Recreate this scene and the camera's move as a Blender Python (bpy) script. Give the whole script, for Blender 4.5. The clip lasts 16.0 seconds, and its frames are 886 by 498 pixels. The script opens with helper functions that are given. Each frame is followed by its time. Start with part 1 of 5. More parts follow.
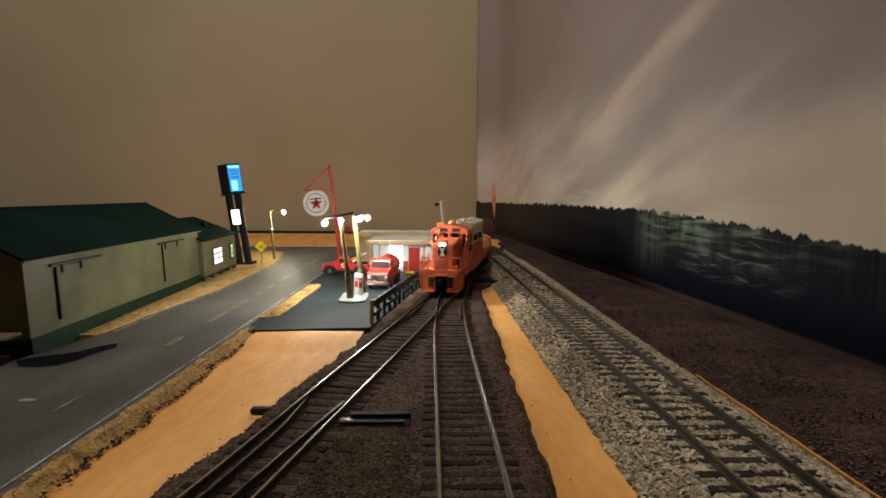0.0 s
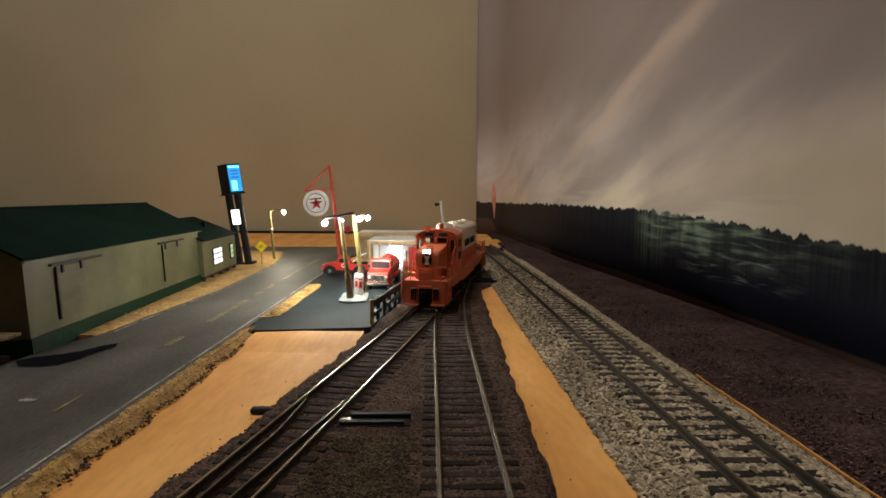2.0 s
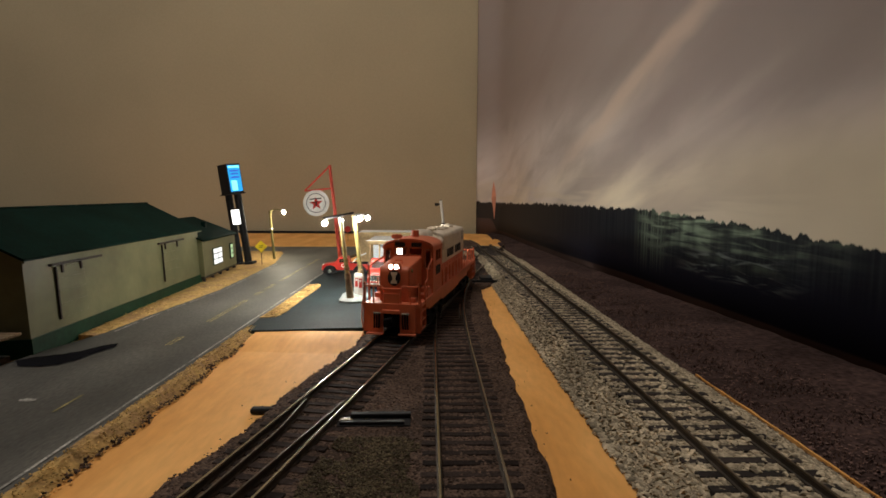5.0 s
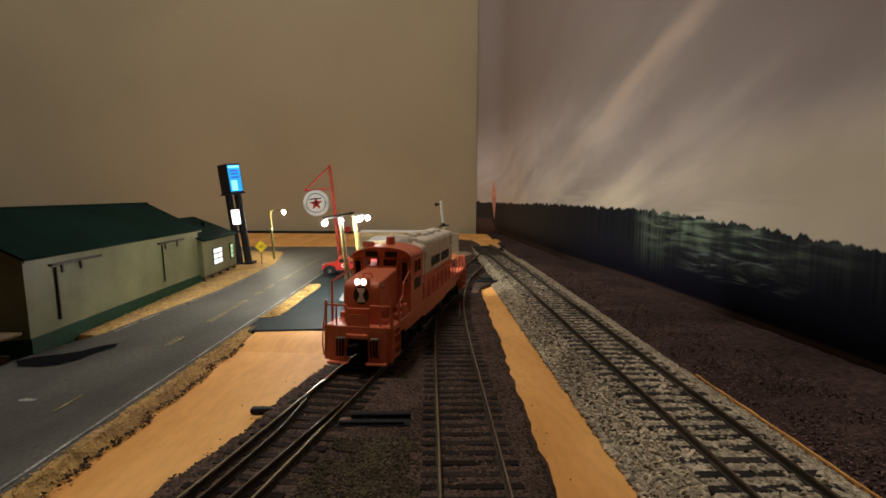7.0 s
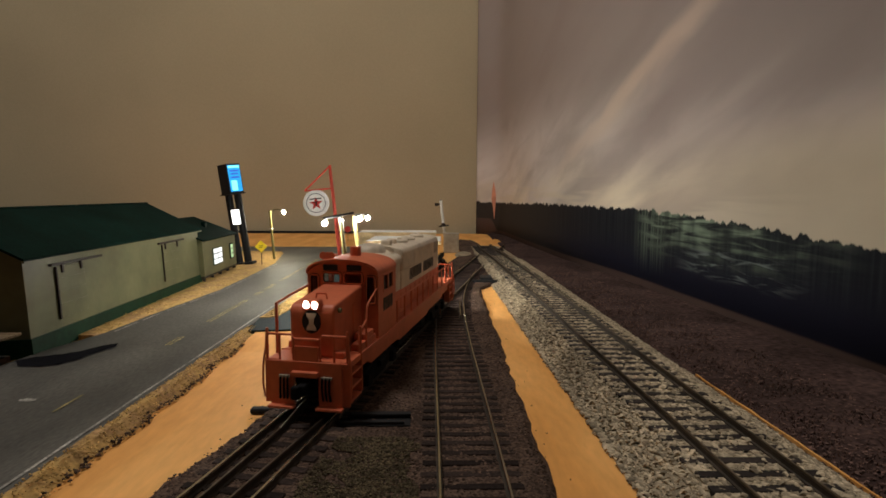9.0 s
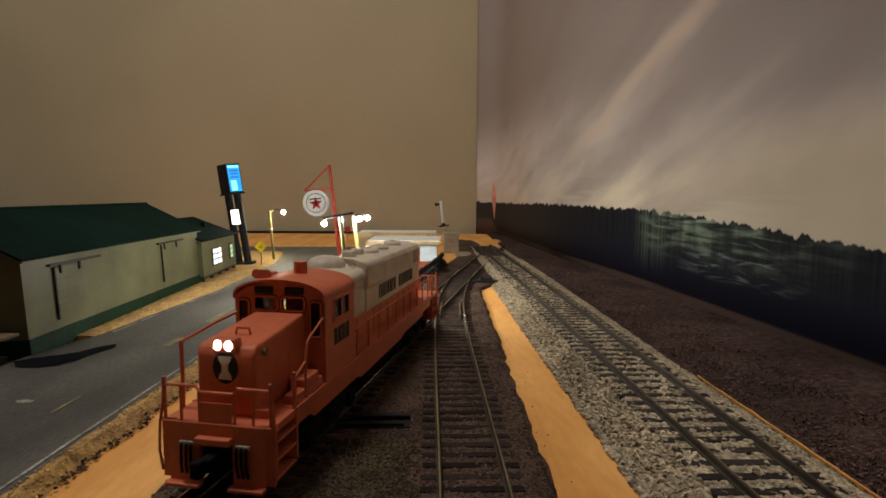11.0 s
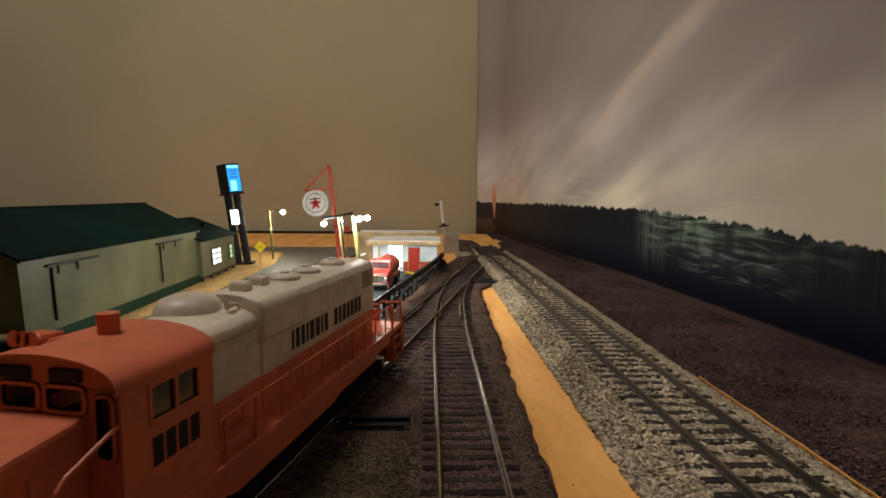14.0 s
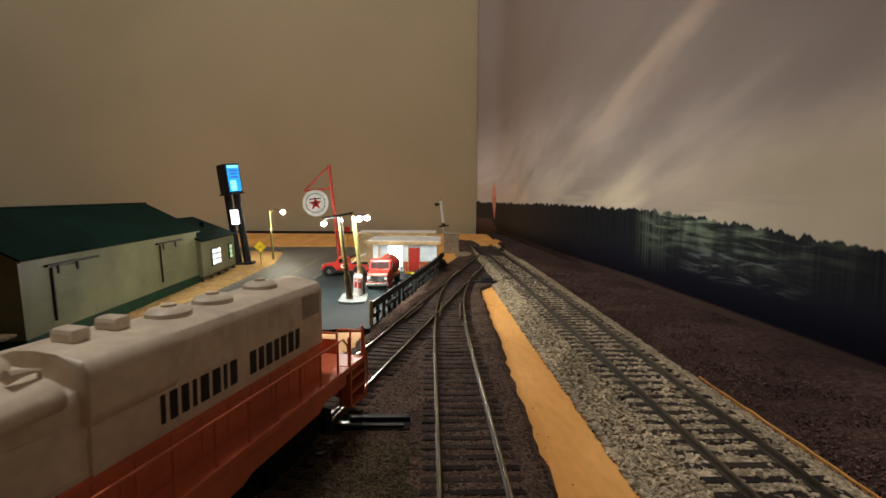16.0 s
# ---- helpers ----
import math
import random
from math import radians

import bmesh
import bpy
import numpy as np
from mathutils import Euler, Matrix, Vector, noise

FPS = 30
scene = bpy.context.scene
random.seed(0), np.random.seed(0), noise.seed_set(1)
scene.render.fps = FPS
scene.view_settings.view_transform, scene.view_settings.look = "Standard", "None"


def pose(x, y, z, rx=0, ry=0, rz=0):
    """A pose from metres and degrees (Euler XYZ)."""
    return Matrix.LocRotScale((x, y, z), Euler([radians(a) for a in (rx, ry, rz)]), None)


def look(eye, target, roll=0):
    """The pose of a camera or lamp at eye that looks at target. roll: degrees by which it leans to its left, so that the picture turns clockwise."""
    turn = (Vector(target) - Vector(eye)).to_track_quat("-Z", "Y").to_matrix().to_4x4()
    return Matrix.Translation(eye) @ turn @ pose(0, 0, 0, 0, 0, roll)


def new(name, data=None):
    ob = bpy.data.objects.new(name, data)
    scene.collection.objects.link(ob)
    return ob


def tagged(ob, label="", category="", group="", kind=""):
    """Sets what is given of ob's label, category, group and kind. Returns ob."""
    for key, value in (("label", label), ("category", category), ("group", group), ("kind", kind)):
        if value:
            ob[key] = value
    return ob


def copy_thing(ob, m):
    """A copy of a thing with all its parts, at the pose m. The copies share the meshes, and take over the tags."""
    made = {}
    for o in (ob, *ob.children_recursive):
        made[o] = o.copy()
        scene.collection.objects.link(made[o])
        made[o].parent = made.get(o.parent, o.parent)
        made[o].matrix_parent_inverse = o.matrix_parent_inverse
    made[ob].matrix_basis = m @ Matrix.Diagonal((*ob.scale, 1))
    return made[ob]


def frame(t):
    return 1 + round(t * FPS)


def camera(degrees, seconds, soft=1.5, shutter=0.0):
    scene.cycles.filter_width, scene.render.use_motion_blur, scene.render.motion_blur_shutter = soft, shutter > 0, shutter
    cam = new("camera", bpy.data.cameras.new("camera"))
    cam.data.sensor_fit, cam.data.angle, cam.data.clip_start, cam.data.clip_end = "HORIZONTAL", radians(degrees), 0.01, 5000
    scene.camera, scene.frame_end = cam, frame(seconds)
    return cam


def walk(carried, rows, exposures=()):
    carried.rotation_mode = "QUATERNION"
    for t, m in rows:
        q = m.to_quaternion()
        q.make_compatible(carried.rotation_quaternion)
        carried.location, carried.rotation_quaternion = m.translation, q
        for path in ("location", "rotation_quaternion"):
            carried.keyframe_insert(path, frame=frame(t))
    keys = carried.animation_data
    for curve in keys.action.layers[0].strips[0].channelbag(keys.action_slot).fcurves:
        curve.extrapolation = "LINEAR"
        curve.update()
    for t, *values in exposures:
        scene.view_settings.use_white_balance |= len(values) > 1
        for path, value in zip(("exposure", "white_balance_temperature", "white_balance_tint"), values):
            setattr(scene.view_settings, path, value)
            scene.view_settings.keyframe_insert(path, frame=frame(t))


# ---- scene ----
# All lengths below are in millimetres of the model railway; U turns them into metres.
U = 0.001

# ---------------------------------------------------------------- camera
cam = camera(75.5, 16.0, soft=1.65, shutter=0.6)
EYE = (0.0, 0.0, 0.07815)
PITCH = radians(5.68)


def eye_row(t, creep):
    """The camera stands still but for a creep of a few millimetres towards its view."""
    eye = (EYE[0], EYE[1] + creep * U, EYE[2])
    return (t, look(eye, (eye[0], eye[1] + math.cos(PITCH), eye[2] - math.sin(PITCH)), 0.245))


walk(cam, [eye_row(*r) for r in ((0, 0.0), (9.1, 0.0), (11.2, 1.3), (13.0, 1.3), (13.4, 2.8), (16, 2.8))], [(0, 0.0), (4.5, 0.0), (12, 0.1), (16, 0.1)])

# ---------------------------------------------------------------- light
world = bpy.data.worlds.new("room_world")
world.use_nodes = True
world.node_tree.nodes["Background"].inputs[0].default_value = (1.0, 0.75, 0.5, 1)
world.node_tree.nodes["Background"].inputs[1].default_value = 0.02
scene.world = world


def area_lamp(name, eye, target, size, watts, colour):
    data = bpy.data.lights.new(name, "AREA")
    data.shape, data.size, data.energy, data.color = "DISK", size, watts, colour
    ob = new(name, data)
    ob.matrix_basis = look(eye, target)
    return ob


ROOM_LAMP = ((-0.38, 0.30, 1.36), (-0.30, 0.50, 0.0))
area_lamp("room_lamp_light", ROOM_LAMP[0], ROOM_LAMP[1], 0.42, 12.5, (1.0, 0.935, 0.86))

# ---------------------------------------------------------------- materials


def mat(name, colour, rough=0.8, metal=0.0, grain=1.5, amount=0.25, patch=25.0, patch_amount=0.2, bump=0.15, spec=0.3, tint=None, random_amount=0.0, stretch=1.0):
    """A surface with fine grain (grain mm), broad patches (patch mm) and relief (bump mm)."""
    m = bpy.data.materials.new(name)
    m.use_nodes = True
    nt = m.node_tree
    p = nt.nodes["Principled BSDF"]
    p.inputs["Roughness"].default_value, p.inputs["Metallic"].default_value = rough, metal
    p.inputs["Specular IOR Level"].default_value = spec
    co = nt.nodes.new("ShaderNodeTexCoord")

    def noise_at(size, detail):
        n = nt.nodes.new("ShaderNodeTexNoise")
        n.inputs["Scale"].default_value, n.inputs["Detail"].default_value = 1000.0 / size, detail
        mp = nt.nodes.new("ShaderNodeMapping")
        mp.inputs["Scale"].default_value = (1.0, stretch, 1.0)
        nt.links.new(co.outputs["Object"], mp.inputs["Vector"])
        nt.links.new(mp.outputs[0], n.inputs["Vector"])
        return n

    fine, broad = noise_at(grain, 4), noise_at(patch, 3)

    def blend(a, fac, lo, hi):
        r = nt.nodes.new("ShaderNodeMapRange")
        r.inputs[1].default_value, r.inputs[2].default_value = 0.3, 0.7
        r.inputs[3].default_value, r.inputs[4].default_value = lo, hi
        nt.links.new(fac, r.inputs[0])
        x = nt.nodes.new("ShaderNodeVectorMath")
        x.operation = "SCALE"
        nt.links.new(r.outputs[0], x.inputs["Scale"])
        if isinstance(a, tuple):
            x.inputs[0].default_value = a
        else:
            nt.links.new(a, x.inputs[0])
        return x.outputs[0]

    if tint:
        mix = nt.nodes.new("ShaderNodeMix")
        mix.data_type = "RGBA"
        mix.inputs[6].default_value, mix.inputs[7].default_value = (*colour, 1), (*tint, 1)
        ramp = nt.nodes.new("ShaderNodeMapRange")
        ramp.inputs[1].default_value, ramp.inputs[2].default_value = 0.42, 0.62
        nt.links.new(broad.outputs[0], ramp.inputs[0])
        nt.links.new(ramp.outputs[0], mix.inputs[0])
        base = mix.outputs[2]
    else:
        base = tuple(colour)
    out = blend(base, fine.outputs[0], 1 - amount, 1 + amount)
    out = blend(out, broad.outputs[0], 1 - patch_amount, 1 + patch_amount)
    if random_amount:
        g = nt.nodes.new("ShaderNodeNewGeometry")
        o = nt.nodes.new("ShaderNodeObjectInfo")
        add = nt.nodes.new("ShaderNodeMath")
        add.operation = "ADD"
        nt.links.new(g.outputs["Random Per Island"], add.inputs[0])
        nt.links.new(o.outputs["Random"], add.inputs[1])
        fr = nt.nodes.new("ShaderNodeMath")
        fr.operation = "FRACT"
        nt.links.new(add.outputs[0], fr.inputs[0])
        r = nt.nodes.new("ShaderNodeMapRange")
        r.inputs[3].default_value, r.inputs[4].default_value = 1 - random_amount, 1 + random_amount
        nt.links.new(fr.outputs[0], r.inputs[0])
        x = nt.nodes.new("ShaderNodeVectorMath")
        x.operation = "SCALE"
        nt.links.new(out, x.inputs[0])
        nt.links.new(r.outputs[0], x.inputs["Scale"])
        out = x.outputs[0]
    nt.links.new(out, p.inputs["Base Color"])
    if bump:
        b = nt.nodes.new("ShaderNodeBump")
        b.inputs["Strength"].default_value, b.inputs["Distance"].default_value = 0.7, bump * U
        nt.links.new(fine.outputs[0], b.inputs["Height"])
        nt.links.new(b.outputs[0], p.inputs["Normal"])
    return m


def glow(name, colour, strength):
    m = bpy.data.materials.new(name)
    m.use_nodes = True
    p = m.node_tree.nodes["Principled BSDF"]
    p.inputs["Base Color"].default_value = (*[min(1, c) * 0.8 for c in colour], 1)
    p.inputs["Emission Color"].default_value = (*colour, 1)
    p.inputs["Emission Strength"].default_value = strength
    return m


def clear_glass(name, colour=(0.9, 0.95, 0.95), rough=0.05):
    m = bpy.data.materials.new(name)
    m.use_nodes = True
    p = m.node_tree.nodes["Principled BSDF"]
    p.inputs["Base Color"].default_value = (*colour, 1)
    p.inputs["Roughness"].default_value = rough
    p.inputs["Transmission Weight"].default_value = 1.0
    p.inputs["IOR"].default_value = 1.1
    return m


M_BOARD = mat("tan_painted_board", (0.76, 0.358, 0.090), 0.72, grain=2.4, amount=0.07, patch=26, patch_amount=0.12, bump=0.12, stretch=0.25, tint=(0.80, 0.415, 0.125))
M_BROWN = mat("brown_fine_ballast", (0.084, 0.055, 0.041), 0.95, grain=1.1, amount=0.7, patch=22, patch_amount=0.4, bump=0.7, spec=0.1)
M_GRAIN = mat("brown_ballast_grain", (0.095, 0.063, 0.047), 0.95, grain=2, amount=0.4, patch=20, patch_amount=0.4, bump=0.1, spec=0.1, random_amount=0.55)
M_STONE = mat("pale_grey_ballast_stone", (0.39, 0.325, 0.228), 0.9, grain=1.6, amount=0.3, patch=30, patch_amount=0.25, bump=0.15, spec=0.15, random_amount=0.5)
M_STONEBED = mat("pale_grey_ballast_bed", (0.30, 0.25, 0.172), 0.95, grain=1.3, amount=0.6, patch=30, patch_amount=0.25, bump=0.6, spec=0.1)
M_TIE = mat("dark_brown_plastic_tie", (0.027, 0.020, 0.017), 0.75, grain=1.2, amount=0.4, patch=15, patch_amount=0.3, bump=0.12, random_amount=0.35)
M_TIE_OLD = mat("weathered_brown_tie", (0.030, 0.021, 0.018), 0.9, grain=1.2, amount=0.4, patch=15, patch_amount=0.3, bump=0.12, random_amount=0.4, spec=0.1)
M_RAIL = mat("nickel_silver_rail", (0.50, 0.46, 0.36), 0.24, 1.0, grain=6, amount=0.15, patch=40, patch_amount=0.3, bump=0.0)
M_RAILDARK = mat("weathered_rail", (0.13, 0.105, 0.078), 0.45, 1.0, grain=4, amount=0.3, patch=40, patch_amount=0.4, bump=0.02)
M_RAILWEB = mat("brown_weathered_rail_web", (0.050, 0.038, 0.028), 0.6, 0.1, grain=3, amount=0.3, patch=20, patch_amount=0.3, bump=0.03)
M_WEEDBED = mat("dark_brown_earth", (0.056, 0.035, 0.031), 0.95, grain=2.6, amount=0.5, patch=40, patch_amount=0.35, bump=0.9, spec=0.05)
M_WEED = mat("dry_brown_weed", (0.115, 0.071, 0.060), 0.95, grain=2.0, amount=0.3, patch=30, patch_amount=0.3, bump=0, spec=0.1, random_amount=0.5)
M_ROAD = mat("worn_grey_asphalt", (0.070, 0.066, 0.057), 0.6, grain=1.0, amount=0.35, patch=34, patch_amount=0.5, bump=0.10, spec=0.4, stretch=0.3)
M_APRON = mat("dark_asphalt_apron", (0.012, 0.020, 0.022), 0.75, grain=1.0, amount=0.25, patch=35, patch_amount=0.3, bump=0.10, spec=0.15)
M_PATCH = mat("flat_black_patch", (0.006, 0.006, 0.008), 0.95, grain=1.0, amount=0.3, patch=20, patch_amount=0.3, bump=0.1, spec=0.03)
M_OLIVE = mat("olive_brown_turf", (0.095, 0.074, 0.044), 0.95, grain=1.5, amount=0.4, patch=9, patch_amount=0.4, bump=0.1, spec=0.1, random_amount=0.5)
M_FOAM = mat("yellow_tan_ground_foam", (0.50, 0.32, 0.115), 0.95, grain=2.0, amount=0.35, patch=12, patch_amount=0.25, bump=0.4, spec=0.1, tint=(0.30, 0.185, 0.085))
M_FOAMBIT = mat("yellow_tan_foam_clump", (0.50, 0.33, 0.125), 0.95, grain=1.5, amount=0.4, patch=9, patch_amount=0.5, bump=0.2, spec=0.1, random_amount=0.3)
M_LINE = mat("worn_white_road_paint", (0.29, 0.28, 0.25), 0.7, grain=1.2, amount=0.5, patch=14, patch_amount=0.6, bump=0.05)
M_YELLOW = mat("faded_yellow_road_paint", (0.26, 0.22, 0.095), 0.7, grain=1.2, amount=0.5, patch=10, patch_amount=0.7, bump=0.05)
M_WALL = mat("plain_brown_painted_wall", (0.485, 0.409, 0.270), 0.85, grain=3, amount=0.03, patch=300, patch_amount=0.08, bump=0.1)
M_ROOM = mat("taupe_room_paint", (0.44, 0.41, 0.37), 0.9, grain=8, amount=0.04, patch=400, patch_amount=0.08, bump=0.1)
M_CREAM = mat("cream_plastic_siding", (0.118, 0.119, 0.063), 0.34, grain=5, amount=0.06, patch=30, patch_amount=0.28, bump=0.08, spec=0.2)
M_GREEN = mat("dark_green_plastic_roof", (0.0015, 0.0110, 0.0080), 0.8, grain=3, amount=0.2, patch=25, patch_amount=0.3, bump=0.05, spec=0.05)
M_GREENBASE = mat("green_painted_foundation", (0.005, 0.026, 0.012), 0.5, grain=3, amount=0.2, patch=25, patch_amount=0.3, bump=0.05, spec=0.1)
M_IRON = mat("dark_iron", (0.030, 0.022, 0.018), 0.6, 0.2, grain=2, amount=0.3, bump=0.03)
M_BLACK = mat("black_plastic", (0.009, 0.009, 0.010), 0.7, grain=3, amount=0.2, bump=0.03)
M_CONCRETE = mat("pale_concrete", (0.22, 0.24, 0.225), 0.8, grain=1.5, amount=0.15, patch=10, patch_amount=0.15, bump=0.06)
M_WOOD = mat("raw_basswood", (0.50, 0.36, 0.19), 0.7, grain=3, amount=0.2, patch=15, patch_amount=0.2, bump=0.05)
M_BRASSPOLE = mat("yellowed_white_pole", (0.15, 0.125, 0.042), 0.5, 0.0, grain=4, amount=0.2, patch=10, patch_amount=0.3, bump=0.02)
M_POST = mat("weathered_wood_post", (0.16, 0.11, 0.06), 0.85, grain=1.5, amount=0.4, patch=8, patch_amount=0.3, bump=0.08)
M_FENCE = mat("dark_fence_rail", (0.016, 0.016, 0.015), 0.6, grain=2, amount=0.3, patch=10, patch_amount=0.3, bump=0.05)
M_YPOST = mat("ochre_fence_post", (0.30, 0.20, 0.05), 0.7, grain=1.5, amount=0.4, patch=8, patch_amount=0.3, bump=0.06)
M_WHITE = mat("white_plastic", (0.74, 0.74, 0.70), 0.45, grain=4, amount=0.06, patch=15, patch_amount=0.1, bump=0.02)
M_BLUEWALL = mat("pale_blue_white_siding", (0.70, 0.80, 0.87), 0.6, grain=4, amount=0.06, patch=15, patch_amount=0.1, bump=0.03)
M_REDBRICK = mat("red_orange_painted_wainscot", (0.42, 0.10, 0.04), 0.7, grain=2, amount=0.25, patch=10, patch_amount=0.25, bump=0.06)
M_RED = mat("red_gloss_paint", (0.46, 0.025, 0.016), 0.32, grain=4, amount=0.08, patch=15, patch_amount=0.12, bump=0.02, spec=0.5)
M_PINKRED = mat("faded_red_sign_pole", (0.55, 0.070, 0.045), 0.5, grain=3, amount=0.15, patch=15, patch_amount=0.2, bump=0.03)
M_CHROME = mat("chrome", (0.75, 0.74, 0.70), 0.2, 1.0, grain=4, amount=0.1, bump=0.0)
M_YSIGN = mat("yellow_warning_sign", (0.90, 0.68, 0.03), 0.5, grain=4, amount=0.1, bump=0.0)
M_GREYBOX = mat("grey_beige_painted_metal", (0.42, 0.37, 0.29), 0.6, grain=3, amount=0.08, patch=12, patch_amount=0.15, bump=0.04)
M_TYRE = mat("black_rubber", (0.012, 0.012, 0.012), 0.8, grain=2, amount=0.2, bump=0.05)
M_ORANGE = mat("orange_red_locomotive_paint", (0.60, 0.150, 0.070), 0.46, grain=3, amount=0.07, patch=22, patch_amount=0.13, bump=0.03, spec=0.3)
M_LOCOWHITE = mat("dusty_white_locomotive_paint", (0.67, 0.58, 0.455), 0.42, grain=3, amount=0.10, patch=16, patch_amount=0.2, bump=0.04, spec=0.45)
M_UNDER = mat("black_underframe", (0.006, 0.0055, 0.006), 0.8, grain=2, amount=0.3, bump=0.05, spec=0.1)
M_WHEEL = mat("blackened_steel_wheel", (0.035, 0.030, 0.027), 0.55, 0.6, grain=3, amount=0.2, bump=0.0)
M_LETTER = mat("black_lettering", (0.012, 0.011, 0.012), 0.6, grain=3, amount=0.1, bump=0.0)
M_GLASS = mat("smoked_window", (0.012, 0.012, 0.013), 0.12, grain=8, amount=0.2, bump=0.0, spec=0.5)
M_WINDSCREEN = mat("dark_maroon_windscreen", (0.022, 0.006, 0.006), 0.5, grain=8, amount=0.2, bump=0.0, spec=0.08)
M_PANE = clear_glass("clear_cab_glass")
M_BULB = glow("lit_globe", (1.0, 0.98, 0.88), 1850.0)
M_STREETBULB = glow("lit_street_globe", (1.0, 0.93, 0.70), 1600.0)
M_HEAD = glow("lit_headlight", (1.0, 0.97, 0.88), 20.0)
M_LITWIN = glow("lit_shop_window", (1.0, 0.99, 0.90), 11.0)
M_LITPANE = glow("lit_office_pane", (0.95, 0.98, 1.0), 0.95)
M_LITGREEN = glow("lit_greenish_pane", (0.50, 0.75, 0.45), 0.5)
M_CYAN = glow("lit_cyan_panel", (0.02, 0.33, 0.75), 1.1)
M_CYANPALE = glow("lit_pale_cyan_panel", (0.25, 0.85, 0.95), 1.3)
M_BLUEDK = glow("lit_blue_lettering", (0.05, 0.10, 0.50), 0.8)
M_LITSIGN = glow("lit_white_sign", (1.0, 0.98, 0.92), 4.0)


def backdrop_material():
    """Printed scenery: cloudy dusk sky above, dark woods with a misty clearing that also carries headlight sheen, brown
    verge below.
    """
    m = bpy.data.materials.new("printed_scenic_backdrop")
    m.use_nodes = True
    nt = m.node_tree
    N, K = nt.nodes.new, nt.links.new
    p = nt.nodes["Principled BSDF"]
    p.inputs["Roughness"].default_value = 0.6
    p.inputs["Specular IOR Level"].default_value = 0.05
    co = N("ShaderNodeTexCoord")
    sep = N("ShaderNodeSeparateXYZ")
    K(co.outputs["Object"], sep.inputs[0])

    def math_node(op, a, b=None, clamp=False):
        n = N("ShaderNodeMath")
        n.operation, n.use_clamp = op, clamp
        for i, v in enumerate((a, b)):
            if v is None:
                continue
            if isinstance(v, (int, float)):
                n.inputs[i].default_value = v
            else:
                K(v, n.inputs[i])
        return n.outputs[0]

    def span(v, a, b, lo=0.0, hi=1.0):
        n = N("ShaderNodeMapRange")
        n.interpolation_type = "SMOOTHSTEP"
        for i, x in enumerate((a, b, lo, hi)):
            n.inputs[i + 1].default_value = x
        K(v, n.inputs[0])
        return n.outputs[0]

    def noise_of(sx, sy, sz, detail=4, distort=0.0, rot=0.0):
        turn = N("ShaderNodeMapping")
        turn.inputs["Rotation"].default_value = (rot, 0, 0)
        K(co.outputs["Object"], turn.inputs["Vector"])
        mp = N("ShaderNodeMapping")
        mp.inputs["Scale"].default_value = (sx, sy, sz)
        K(turn.outputs[0], mp.inputs["Vector"])
        n = N("ShaderNodeTexNoise")
        n.inputs["Scale"].default_value, n.inputs["Detail"].default_value = 1.0, detail
        n.inputs["Distortion"].default_value = distort
        K(mp.outputs[0], n.inputs["Vector"])
        return n.outputs[0]

    def mix(fac, a, b):
        n = N("ShaderNodeMix")
        n.data_type = "RGBA"
        K(fac, n.inputs[0])
        for i, v in ((6, a), (7, b)):
            if isinstance(v, tuple):
                n.inputs[i].default_value = (*v, 1)
            else:
                K(v, n.inputs[i])
        return n.outputs[2]

    y, z = sep.outputs[1], sep.outputs[2]
    # sky: yellowish pale near the trees, lavender haze above, slanting cloud banks higher up
    def bank(mid, half):
        """1 along a slanting line of cloud, falling to 0 at half either side of it."""
        d = math_node("ABSOLUTE", math_node("SUBTRACT", slant, mid))
        return span(d, half, half * 0.1)

    soft = noise_of(3, 7, 16, 4, 0.4, radians(18))
    broad = noise_of(2, 3.0, 9, 4, 0.5, radians(18))
    fine = noise_of(2, 9.0, 40, 5, 0.6, radians(18))
    slant = math_node("ADD", math_node("ADD", z, math_node("MULTIPLY", y, 0.33)), math_node("MULTIPLY", soft, 0.05))
    sky = mix(span(z, 0.075, 0.125), (0.92, 0.80, 0.62), (0.72, 0.63, 0.575))
    sky = mix(span(z, 0.115, 0.19), sky, (0.41, 0.347, 0.322))
    sky = mix(span(broad, 0.42, 0.66, 0.0, 0.7), sky, (0.385, 0.315, 0.285))
    sky = mix(math_node("MULTIPLY", bank(0.302, 0.038), span(y, 0.25, 0.36, 0.0, 0.75)), sky, (0.335, 0.275, 0.262))
    sky = mix(math_node("MULTIPLY", bank(0.262, 0.020), span(y, 0.52, 0.40, 0.0, 0.45)), sky, (0.37, 0.305, 0.29))
    bright = math_node("MULTIPLY", bank(0.346, 0.017), math_node("MULTIPLY", span(y, 0.29, 0.40), span(y, 0.75, 0.55)))
    sky = mix(math_node("MULTIPLY", bright, 0.75), sky, (0.74, 0.60, 0.50))
    sky = mix(math_node("MULTIPLY", bank(0.385, 0.020), span(y, 0.30, 0.50, 0.0, 0.5)), sky, (0.36, 0.30, 0.275))
    haze = math_node("MULTIPLY", span(y, 0.48, 0.80), span(z, 0.24, 0.10, 0.0, 0.75))
    sky = mix(math_node("MULTIPLY", haze, span(soft, 0.32, 0.62, 0.35, 1.0)), sky, (0.86, 0.79, 0.78))
    sky = mix(span(fine, 0.45, 0.70, 0.0, 0.22), sky, (0.38, 0.318, 0.298))
    near = math_node("MULTIPLY", span(y, 0.42, 0.26, 0.0, 0.75), span(z, 0.095, 0.135))
    sky = mix(near, sky, (0.30, 0.254, 0.24))
    lowband = span(noise_of(3, 5, 70, 3), 0.45, 0.6, 0.0, 0.55)
